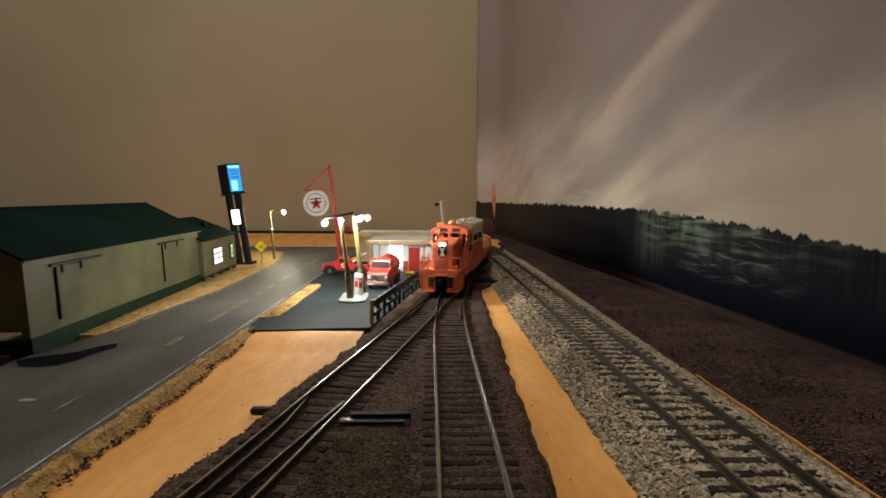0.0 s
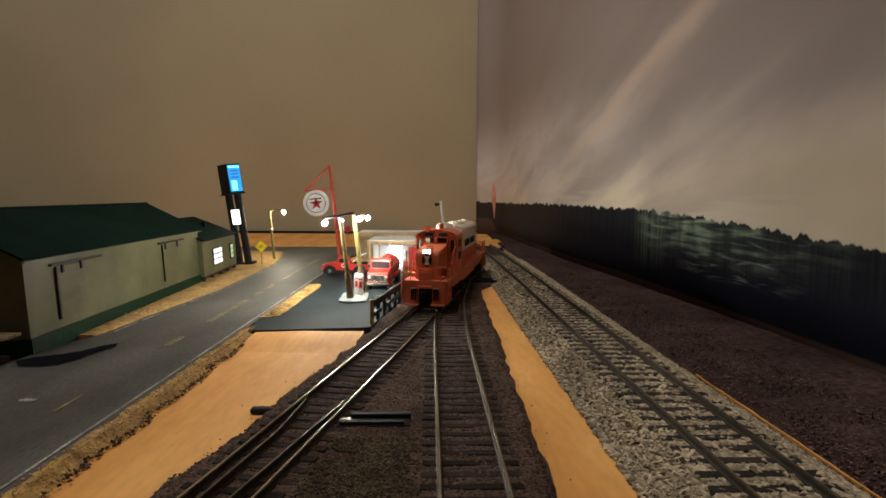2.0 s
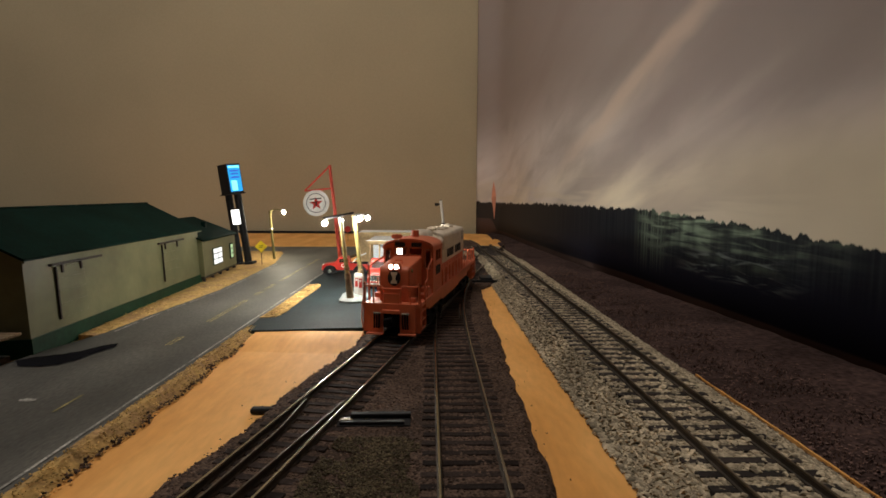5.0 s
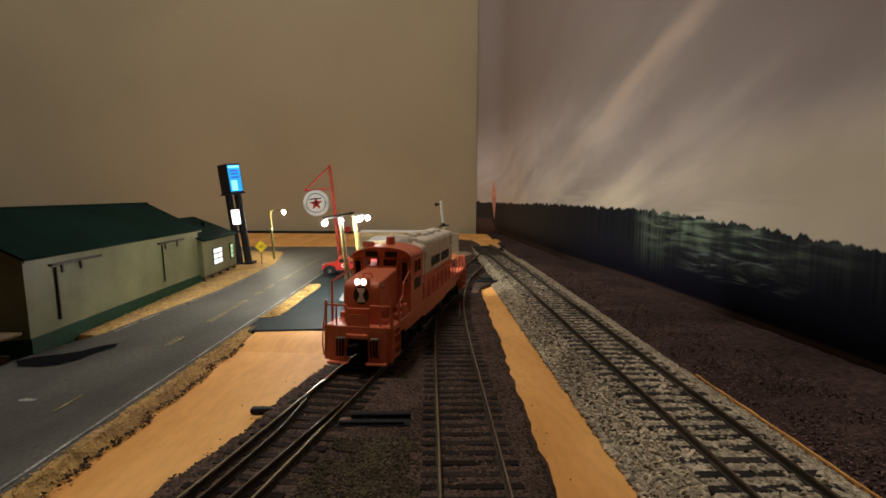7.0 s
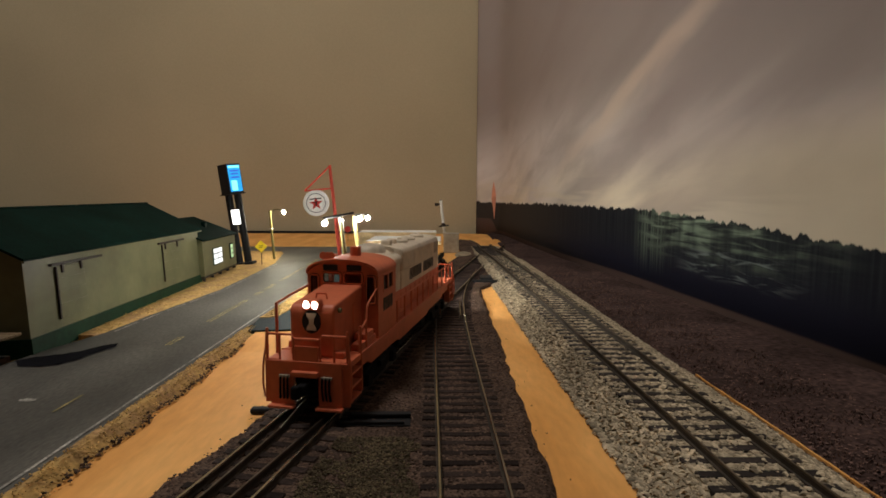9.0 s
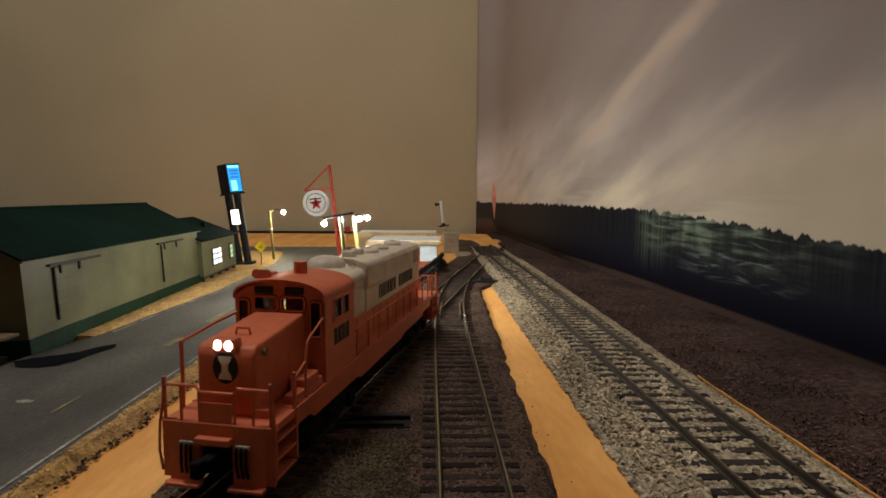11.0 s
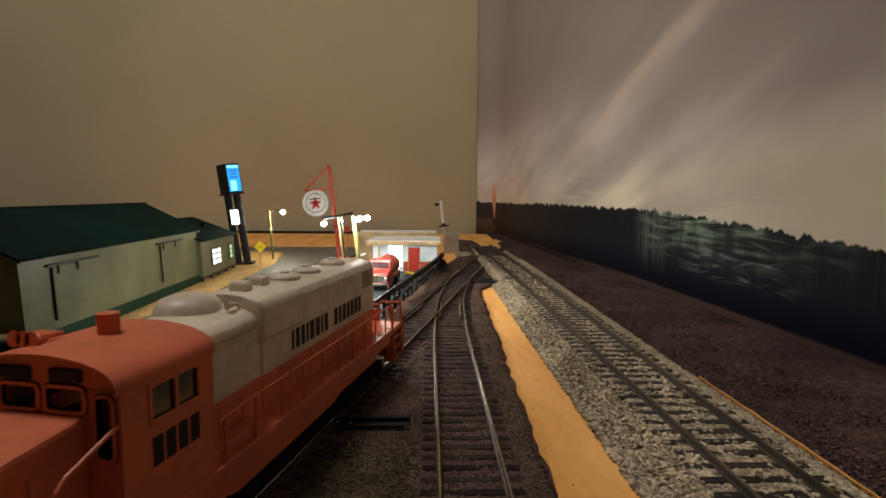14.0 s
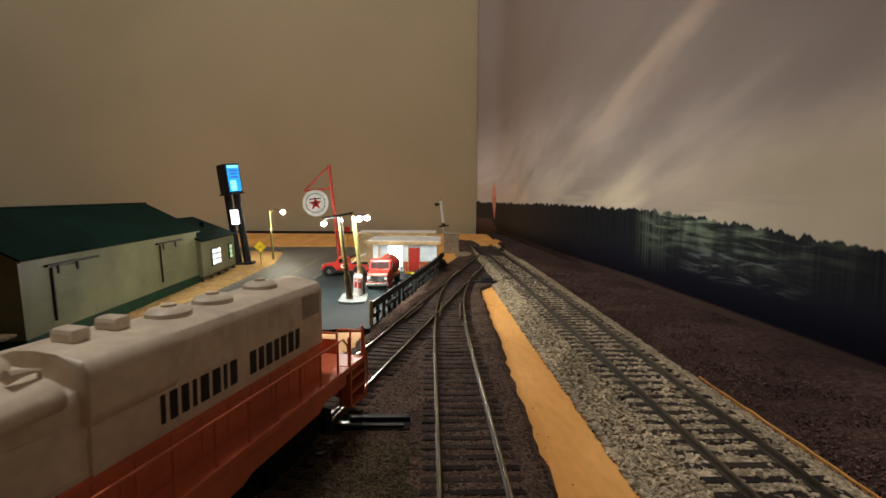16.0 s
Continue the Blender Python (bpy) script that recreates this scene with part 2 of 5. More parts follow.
    low = span(z, 0.105, 0.070)
    sky = mix(math_node("MULTIPLY", lowband, low), sky, (0.80, 0.70, 0.56))
    dusk = math_node("MULTIPLY", span(y, 0.42, 0.27, 0.0, 0.7), span(z, 0.125, 0.090))
    sky = mix(dusk, sky, (0.53, 0.455, 0.34))
    # woods
    grey = noise_of(30, 22, 210, 5, 0.6)
    drips = noise_of(40, 420, 5, 4)
    wide = noise_of(20, 60, 14, 3, 0.4)
    trees = mix(span(drips, 0.35, 0.7), (0.010, 0.011, 0.017), (0.021, 0.024, 0.028))
    trees = mix(span(z, 0.046, 0.020), trees, (0.0110, 0.0110, 0.0210))
    # far woods lightened: veiling haze put into the print colour
    trees = mix(span(y, 0.48, 0.95), trees, (0.052, 0.044, 0.040))
    # a misty clearing, torn into upright streaks at its far end and level wisps at its near end
    # headlight sheen on the glossy sheet is mixed into the pale green tone
    clear_y = math_node("MULTIPLY", span(y, 0.225, 0.32, 0.0, 1.0), span(y, 0.475, 0.435))
    clear_z = math_node("MULTIPLY", span(z, 0.026, 0.060), span(z, 0.068, 0.060, 0.6, 1.0))
    mist_sheen = math_node("MULTIPLY", math_node("MULTIPLY", clear_y, clear_z), span(grey, 0.40, 0.66, 0.05, 1.0))
    mist_sheen = math_node("MULTIPLY", mist_sheen, span(wide, 0.30, 0.62, 0.25, 1.0))
    shaft = math_node("MULTIPLY", math_node("MULTIPLY", span(y, 0.40, 0.43), span(y, 0.475, 0.455)), span(z, 0.012, 0.050))
    mist_sheen = math_node("MAXIMUM", mist_sheen, math_node("MULTIPLY", shaft, span(noise_of(40, 620, 3, 2), 0.40, 0.70, 0.0, 0.42)))
    trees = mix(mist_sheen, trees, (0.25, 0.32, 0.235))
    wisp = math_node("MULTIPLY", math_node("MULTIPLY", span(y, 0.27, 0.32), span(y, 0.41, 0.36)), math_node("MULTIPLY", span(z, 0.022, 0.030), span(z, 0.046, 0.038)))
    trees = mix(math_node("MULTIPLY", wisp, span(noise_of(20, 38, 300, 5, 0.5), 0.46, 0.66, 0.0, 0.7)), trees, (0.20, 0.235, 0.225))
    # outline of the tree tops
    tops = math_node("ADD", math_node("MULTIPLY", noise_of(30, 95, 1, 4), 0.011), math_node("MULTIPLY", noise_of(30, 430, 60, 4), 0.0045))
    line = math_node("ADD", tops, math_node("SUBTRACT", span(y, 0.21, 0.46, 0.0477, 0.0570), span(y, 0.60, 1.05, 0.0, 0.0050)))
    over = math_node("SUBTRACT", z, line)
    sky_here = span(over, -0.0006, 0.0008)
    out = mix(sky_here, trees, sky)
    # brown verge printed along the bottom
    lift = math_node("ADD", span(y, 0.27, 0.50, 0.0, 0.0025), span(y, 1.035, 1.06, 0.0, 0.020))
    verge = span(math_node("SUBTRACT", z, lift), 0.0085, 0.0065)
    out = mix(verge, out, (0.112, 0.072, 0.063))
    K(out, p.inputs["Base Color"])
    return m


M_BACKDROP = backdrop_material()
# Leaked pinkish light put into a plain colour; the surface does not glow.
M_TEARGLOW = mat("painted_pinkish_tear_glow", (0.74, 0.33, 0.22), 0.9, grain=3, amount=0.1, patch=20, patch_amount=0.25, bump=0.05)

# ---------------------------------------------------------------- mesh helpers


def mesh_object(name, bm, material, parent=None, label="", smooth=False):
    bmesh.ops.recalc_face_normals(bm, faces=bm.faces[:])
    for v in bm.verts:
        v.co *= U
    me = bpy.data.meshes.new(name)
    bm.to_mesh(me)
    bm.free()
    me.materials.append(material)
    if smooth:
        for poly in me.polygons:
            poly.use_smooth = True
        me.set_sharp_from_angle(angle=radians(38))
    ob = new(name, me)
    if parent:
        ob.parent = parent
    if label:
        tagged(ob, label)
    return ob


def part(name, bm, material, parent, label="", smooth=False):
    return mesh_object(name, bm, material, parent, label, smooth)


def thing(name, x, y, z, rz=0.0, label="", category="", group="", lean=0.0, kind=""):
    """An Empty at a thing's base; lean tips its top towards -x of the world."""
    ob = new(name)
    ob.empty_display_size = 0.01
    ob.matrix_basis = pose(x * U, y * U, z * U) @ pose(0, 0, 0, 0, -lean, 0) @ pose(0, 0, 0, 0, 0, rz)
    return tagged(ob, label, category, group, kind)


def box(bm, x0, x1, y0, y1, z0, z1, bevel=0.0, seg=2):
    r = bmesh.ops.create_cube(bm, size=1.0)
    vs = r["verts"]
    for v in vs:
        v.co = Vector(((x0 + x1) / 2 + v.co.x * (x1 - x0), (y0 + y1) / 2 + v.co.y * (y1 - y0), (z0 + z1) / 2 + v.co.z * (z1 - z0)))
    if bevel:
        es = {e for v in vs for e in v.link_edges}
        bmesh.ops.bevel(bm, geom=list(es), offset=bevel, segments=seg, affect="EDGES", profile=0.5)
    return bm


def B(*args, **kw):
    return box(bmesh.new(), *args, **kw)


def tube(bm, pts, r, seg=8, caps=True):
    """A round bar along a run of points; r is one radius or one per point."""
    pts = [Vector(p) for p in pts]
    rs = r if isinstance(r, (list, tuple)) else [r] * len(pts)
    rings = []
    for i, p in enumerate(pts):
        d = (pts[min(i + 1, len(pts) - 1)] - pts[max(i - 1, 0)]).normalized()
        a = d.orthogonal().normalized() if i == 0 else (a - d * a.dot(d)).normalized()
        b = d.cross(a)
        rings.append([bm.verts.new(p + (a * math.cos(2 * math.pi * k / seg) + b * math.sin(2 * math.pi * k / seg)) * rs[i]) for k in range(seg)])
    for u, v in zip(rings, rings[1:]):
        for k in range(seg):
            bm.faces.new((u[k], u[(k + 1) % seg], v[(k + 1) % seg], v[k]))
    if caps:
        bm.faces.new(rings[0][::-1])
        bm.faces.new(rings[-1])
    return bm


def T(pts, r, seg=8):
    return tube(bmesh.new(), pts, r, seg)


def ball(bm, c, r, sz=1.0, u=14, v=10):
    res = bmesh.ops.create_uvsphere(bm, u_segments=u, v_segments=v, radius=r)
    for q in res["verts"]:
        q.co = Vector(c) + Vector((q.co.x, q.co.y, q.co.z * sz))
    return bm


def prism(bm, profile, a, b, axis="x"):
    """A closed profile drawn out along an axis. For x the profile is (y, z), for y (x, z), for z (x, y)."""
    def at(p, t):
        return {"x": (t, p[0], p[1]), "y": (p[0], t, p[1]), "z": (p[0], p[1], t)}[axis]
    u = [bm.verts.new(at(p, a)) for p in profile]
    v = [bm.verts.new(at(p, b)) for p in profile]
    n = len(profile)
    for k in range(n):
        bm.faces.new((u[k], u[(k + 1) % n], v[(k + 1) % n], v[k]))
    bm.faces.new(u[::-1])
    bm.faces.new(v)
    return bm


def PR(profile, a, b, axis="x", bevel=0.0):
    bm = prism(bmesh.new(), profile, a, b, axis)
    if bevel:
        bmesh.ops.bevel(bm, geom=bm.edges[:], offset=bevel, segments=2, affect="EDGES", profile=0.5)
    return bm


def grid_sheet(rows, thick=0.0):
    """A sheet over rows of points (all of one length); thick adds an underside."""
    bm = bmesh.new()
    g = [[bm.verts.new(p) for p in row] for row in rows]
    for u, v in zip(g, g[1:]):
        for k in range(len(u) - 1):
            bm.faces.new((u[k], u[k + 1], v[k + 1], v[k]))
    if thick:
        loop = [g[0][k] for k in range(len(g[0]))] + [r[-1] for r in g[1:]] + g[-1][-2::-1] + [r[0] for r in g[-2:0:-1]]
        low = [bm.verts.new((v.co.x, v.co.y, v.co.z - thick)) for v in loop]
        n = len(loop)
        for k in range(n):
            bm.faces.new((loop[k], loop[(k + 1) % n], low[(k + 1) % n], low[k]))
    return bm


def nz(x, y, s, seed=0.0):
    return noise.noise(Vector((x / s, y / s, seed)))


def lerp_table(table, y):
    for (a, u), (b, v) in zip(table, table[1:]):
        if y <= b:
            k = max(0.0, (y - a) / (b - a))
            return u + (v - u) * k
    return table[-1][1]


def smooth_table(table):
    """A function through (y, value) pairs with rounded corners."""
    ys = np.array([p[0] for p in table], float)
    vs = np.array([p[1] for p in table], float)
    fine = np.arange(ys[0], ys[-1] + 1, 5.0)
    raw = np.interp(fine, ys, vs)
    pad = np.pad(raw, 8, mode="reflect", reflect_type="odd")
    soft = np.convolve(pad, np.hanning(19)[1:-1] / np.hanning(19)[1:-1].sum(), mode="valid")
    return lambda y: float(np.interp(y, fine, soft))


def scatter_stones(name, spots, size, material, parent=None, label="", flat=0.7, spread=0.5):
    """Many small crooked stones in one mesh. spots: array of x, y, z in millimetres."""
    rng = np.random.default_rng(len(spots))
    base = np.array([[1, 0, -0.2], [-0.5, 0.87, -0.2], [-0.5, -0.87, -0.2], [0.6, 0.5, 0.65], [-0.75, 0.1, 0.6], [0.2, -0.75, 0.6]], float)
    faces = np.array([[0, 1, 3], [1, 4, 3], [1, 2, 4], [2, 5, 4], [2, 0, 5], [0, 3, 5], [3, 4, 5]])
    n = len(spots)
    s = size * (1 - spread / 2 + spread * rng.random((n, 1, 1))) * 0.5
    a = rng.random(n) * 2 * np.pi
    ca, sa = np.cos(a), np.sin(a)
    v = np.repeat(base[None], n, 0) * (0.75 + 0.5 * rng.random((n, 6, 3)))
    v[:, :, 2] *= flat
    x = v[:, :, 0] * ca[:, None] - v[:, :, 1] * sa[:, None]
    yv = v[:, :, 0] * sa[:, None] + v[:, :, 1] * ca[:, None]
    v = np.stack((x, yv, v[:, :, 2]), 2) * s + np.asarray(spots)[:, None, :]
    f = (faces[None] + (np.arange(n) * 6)[:, None, None]).reshape(-1, 3)
    me = bpy.data.meshes.new(name)
    me.from_pydata((v.reshape(-1, 3) * U).tolist(), [], f.tolist())
    me.materials.append(material)
    ob = new(name, me)
    if parent:
        ob.parent = parent
    return tagged(ob, label, kind="stuff")


# ---------------------------------------------------------------- the plan
WALL_Y = 1096.0
FRONT_Y = -420.0
ROAD_Z = 3.0


def track_left(y):
    """Centre line of the track on which the locomotive runs."""
    return -52.8 + 0.1945 * (y - 139.0) - (0.00032 * (150.0 - y) ** 2 if y < 150 else 0.0)


track_mid = smooth_table([(-120, 13.5), (140, 8.2), (280, 4.8), (335, 4.3), (390, 5.4), (445, 9.5), (500, 16.5), (560, 27.0), (700, 53.7)])
track_right = smooth_table([(-120, 83), (120, 78), (255, 73.5), (450, 68), (560, 64), (625, 61.5), (720, 58), (840, 55)])
rise_right = smooth_table([(-120, 12.5), (120, 12.5), (255, 12.0), (450, 10.5), (620, 9.0), (720, 7.0), (840, 5.6)])
wall_x = smooth_table([(-420, 196), (100, 186), (229, 183), (288, 178.5), (337, 174), (396, 166), (494, 155), (632, 136), (845, 118), (1000, 107), (1045, 100), (1075, 76), (1101, 61)])


# ---------------------------------------------------------------- the room and the board
def make_room():
    bm = grid_sheet([[(x, y, 0.4 * nz(x, y, 60)) for x in np.arange(-620, 241, 20)] for y in np.arange(FRONT_Y, 1081, 20)], 14)
    tagged(mesh_object("ground", bm, M_BOARD), "tan painted layout board, bare beside the tracks", "ground", kind="structure")
    bm = B(-2600, 214, WALL_Y + 4, WALL_Y + 40, -1000, 1398)
    tagged(mesh_object("wall_north", bm, M_WALL), "plain brown painted wall behind the layout", "wall", kind="structure")
    tagged(mesh_object("layout_bench", B(-600, 192, FRONT_Y + 20, 1060, -1000, -15), M_WOOD), "plain wooden bench that carries the layout", "bench", kind="structure")
    # scenic backdrop: a curved sheet that turns the corner onto the end wall
    line = [(wall_x(y), y) for y in np.append(np.arange(FRONT_Y, 1000, 12), np.arange(1000, WALL_Y + 4, 4))]
    rows = [[(x, y, z) for x, y in line] for z in (-12, 30, 60, 120, 300, 620, 900)]
    bm = grid_sheet(rows)
    ob = mesh_object("backdrop", bm, M_BACKDROP, smooth=True)
    sol = ob.modifiers.new("thickness", "SOLIDIFY")
    sol.thickness, sol.offset = 0.002, 0.0
    tagged(ob, "printed scenic backdrop with dusk clouds and dark woods", "backdrop", kind="structure")
    # Strip painted as the light that leaks through a gap in the backdrop.
    bm = bmesh.new()
    tear = ((1049, 98), (1044, 84), (1041, 68), (1042.5, 52), (1044.5, 42), (1046, 30), (1047, 30), (1048.5, 42), (1051, 52), (1055, 66), (1053, 84))
    bm.faces.new([bm.verts.new((wall_x(q) - 1.8, q, h)) for q, h in tear])
    part("backdrop_tear", bm, M_TEARGLOW, ob, "pinkish light leaking through a backdrop gap, painted as a strip")
    bm = B(215, 255, FRONT_Y - 1700, WALL_Y + 40, -1000, 1398)
    tagged(mesh_object("wall_east", bm, M_ROOM), "plain taupe room wall behind the backdrop", "wall", kind="structure")
    tagged(mesh_object("wall_south", B(-2600, 255, -2160, -2120, -1000, 1398), M_ROOM), "plain taupe room wall", "wall", kind="structure")
    tagged(mesh_object("wall_west", B(-2640, -2600, -2160, WALL_Y + 40, -1000, 1398), M_ROOM), "plain taupe room wall", "wall", kind="structure")
    tagged(mesh_object("ceiling", B(-2640, 255, -2160, WALL_Y + 40, 1400, 1440), M_ROOM), "plain taupe ceiling", "ceiling", kind="structure")
    tagged(mesh_object("floor", B(-2640, 255, -2160, WALL_Y + 40, -1040, -1000), M_ROOM), "plain taupe floor of the room", "floor", kind="structure")
    lamp = thing("ceiling_lamp", ROOM_LAMP[0][0] / U, ROOM_LAMP[0][1] / U, 1400, 0, "round white ceiling lamp fitting", "lamp")
    part("mount", T([(0, 0, -34), (0, 0, -1)], [230, 200], 32), M_WHITE, lamp)


def make_ballast():
    """Brown fine ballast under the two yard tracks, with an uneven edge."""
    def edges(y):
        le = track_left(y) - 20 + 4 * nz(y, 3, 22, 1) + 2 * nz(y, 3, 7, 4)
        if y > 312:
            le = min(le, float(np.interp(y, (312, 345, 380, 440, 500, 545, 580, 700), (-42, -38, -32.5, -22.5, -13, -6.5, -2, 22))) + 0.8 * nz(y, 3, 12, 1))
        ri = lerp_table([(-200, 29), (450, 30), (480, 44), (560, 50), (800, 62)], y) + 1.6 * nz(y, 9, 18, 2) + 0.8 * nz(y, 9, 6, 5)
        return le, max(ri, le + 10)
    rows = []
    for y in np.arange(-110, 800, 3.0):
        le, ri = edges(y)
        row = [(le - 0.6, y, -0.3)]
        for k in range(37):
            x = le + (ri - le) * k / 36
            row.append((x, y, (1.1 if k in (0, 36) else 2.35) + 0.55 * nz(x, y, 9) + 0.3 * nz(x, y, 3)))
        row.append((ri + 0.6, y, -0.3))
        rows.append(row)
    ob = tagged(mesh_object("ballast_bed", grid_sheet(rows), M_BROWN, smooth=True), "dark brown fine ballast between the yard tracks", "ballast", kind="structure")
    rng = np.random.default_rng(5)
    spots = []
    while len(spots) < 17000:
        y = 105 + 330 * rng.random() ** 1.7
        le, ri = edges(y)
        x = le + 1.2 + (ri - le - 2.4) * rng.random()
        if abs(x) > 0.86 * y + 10:
            continue
        spots.append((x, y, (2.3 if le < x < ri else 0.3) + 0.55 * nz(x, y, 9) + 0.3 * nz(x, y, 3)))
    scatter_stones("ballast_grain", np.array(spots), 1.0, M_GRAIN, ob, "loose brown ballast grains", flat=0.8)
    spots = []
    while len(spots) < 4200:
        x, y = -37 + 32 * rng.random(), 128 + 50 * rng.random()
        if nz(x, y, 11, 12) + 0.25 - (0.6 if y > 170 else 0) > 0.0 and track_left(y) + 15 < x < track_mid(y) - 14:
            spots.append((x, y, 2.7 + 0.3 * rng.random()))
    scatter_stones("turf_crumb", np.array(spots), 0.7, M_OLIVE, ob, "olive brown turf crumbs between the tracks", flat=0.8)
    spots = []
    while len(spots) < 45:
        y = 110 + 330 * rng.random() ** 1.4
        x = rng.choice((-1, 1)) * abs(rng.normal()) * 7
        le, ri = edges(y)
        x = le + x if rng.random() < 0.6 else ri + x
        if (x < le and x > -98 and y < 300) or (ri < x < 48):
            spots.append((x, y, 0.35))
    scatter_stones("stray_grain", np.array(spots), 0.6, M_GRAIN, ob, "stray ballast grains on the bare board", flat=0.7)
    # pale stone ballast of the raised main track
    def height(y, o):
        top = rise_right(y) - 3.4
        a = abs(o)
        return top if a < 15 else max(0.2, top - (a - 15) * top / (9.0 if o < 0 else 17.0))
    rows = []
    for y in np.arange(-110, 812, 3.0):
        c = track_right(y)
        row = []
        for o in (-26, -24, -21, -18, -15, -12, -9, -6, -3, 0, 3, 6, 9, 12, 15, 18, 21, 25, 29, 33, 35):
            e = 1.6 * nz(y, o, 12, 7) if abs(o) > 20 else 0
            row.append((c + o + e, y, height(y, o) + (0.4 * nz(c + o, y, 3, 3) if abs(o) < 30 else -0.5)))
        rows.append(row)
    ob = tagged(mesh_object("ballast_bed", grid_sheet(rows), M_STONEBED, smooth=True), "pale grey stone ballast shoulder of the main track", "ballast", kind="structure")
    spots = []
    while len(spots) < 30000:
        y = 95 + 560 * rng.random() ** 1.6
        o = -26.5 + 57 * rng.random()
        x = track_right(y) + o
        if x > 0.86 * y + 14:
            continue
        spots.append((x, y, height(y, o) + (0.35 + 0.5 * rng.random() if abs(o) > 16.5 else 0.0 + (0.3 if rng.random() < 0.94 else 1.0) * rng.random())))
    scatter_stones("ballast_stone", np.array(spots), 2.35, M_STONE, ob, "loose pale grey ballast stones", flat=0.75)


RAIL_WEB = [(-0.8, -2.5), (0.8, -2.5), (0.8, -2.15), (0.25, -1.95), (0.25, -0.75), (0.42, -0.6), (-0.42, -0.6), (-0.25, -0.75), (-0.25, -1.95), (-0.8, -2.15)]
RAIL_HEAD = [(-0.36, -0.62), (0.36, -0.62), (0.36, -0.1), (0.26, 0), (-0.26, 0), (-0.36, -0.1)]


def add_rail(pts, parent, metal, name="rail", label="dark rail with a worn bright head"):
    ob = part(name, rail_profile_run(bmesh.new(), pts), M_RAILWEB, parent, label)
    part("rail_head", rail_profile_run(bmesh.new(), pts, True), metal, ob, "bright worn rail head")
    return ob


def rail_profile_run(bm, pts, head=False):
    """A flat-bottomed rail whose top runs through the points."""
    prof = RAIL_HEAD if head else RAIL_WEB
    rings = []
    for i, p in enumerate(pts):
        a, b = pts[max(0, i - 1)], pts[min(len(pts) - 1, i + 1)]
        d = Vector((b[0] - a[0], b[1] - a[1], 0)).normalized()
        n = Vector((d.y, -d.x, 0))
        rings.append([bm.verts.new(Vector(p) + n * q[0] + Vector((0, 0, q[1]))) for q in prof])
    n = len(prof)
    for u, v in zip(rings, rings[1:]):
        for k in range(n):
            bm.faces.new((u[k], u[(k + 1) % n], v[(k + 1) % n], v[k]))
    bm.faces.new(rings[0][::-1])
    bm.faces.new(rings[-1])
    return bm


def offset_run(fx, fz, y0, y1, off, step=8.0):
    pts = []
    for y in np.arange(y0, y1 + 0.1, step):
        s = (fx(y + 2) - fx(y - 2)) / 4
        q = math.hypot(1, s)
        o = off(y) if callable(off) else off
        pts.append((fx(y) + o / q, y - o * s / q, fz(y)))
    return pts


def make_track(label, fx, fz, y0, y1, spacing, tie_mat, rail_mat, tie_len, tie_w, tie_h, sink=2.45, rail_y1=None):
    tr = thing("railway_track", 0, 0, 0, 0, label, "railway track", "model railway tracks")
    for off in (-8.7, 8.7):
        add_rail(offset_run(fx, fz, y0, rail_y1 or y1, off), tr, rail_mat)
    bm = B(-tie_len / 2, tie_len / 2, -tie_w / 2, tie_w / 2, -tie_h, 0, bevel=0.18, seg=1)
    first = None
    y, i = y0, 0
    rng = random.Random(int(spacing * 100))
    while y < y1:
        s = (fx(y + 2) - fx(y - 2)) / 4
        if first is None:
            ob = first = part("tie", bm, tie_mat, tr)
        else:
            ob = new("tie", first.data)
            ob.parent = tr
        ob.matrix_basis = pose((fx(y) + rng.uniform(-0.35, 0.35)) * U, y * U, (fz(y) - sink) * U, 0, 0, -math.degrees(math.atan(s)) + rng.uniform(-1.2, 1.2))
        y += spacing * rng.uniform(0.95, 1.05)
    return tr


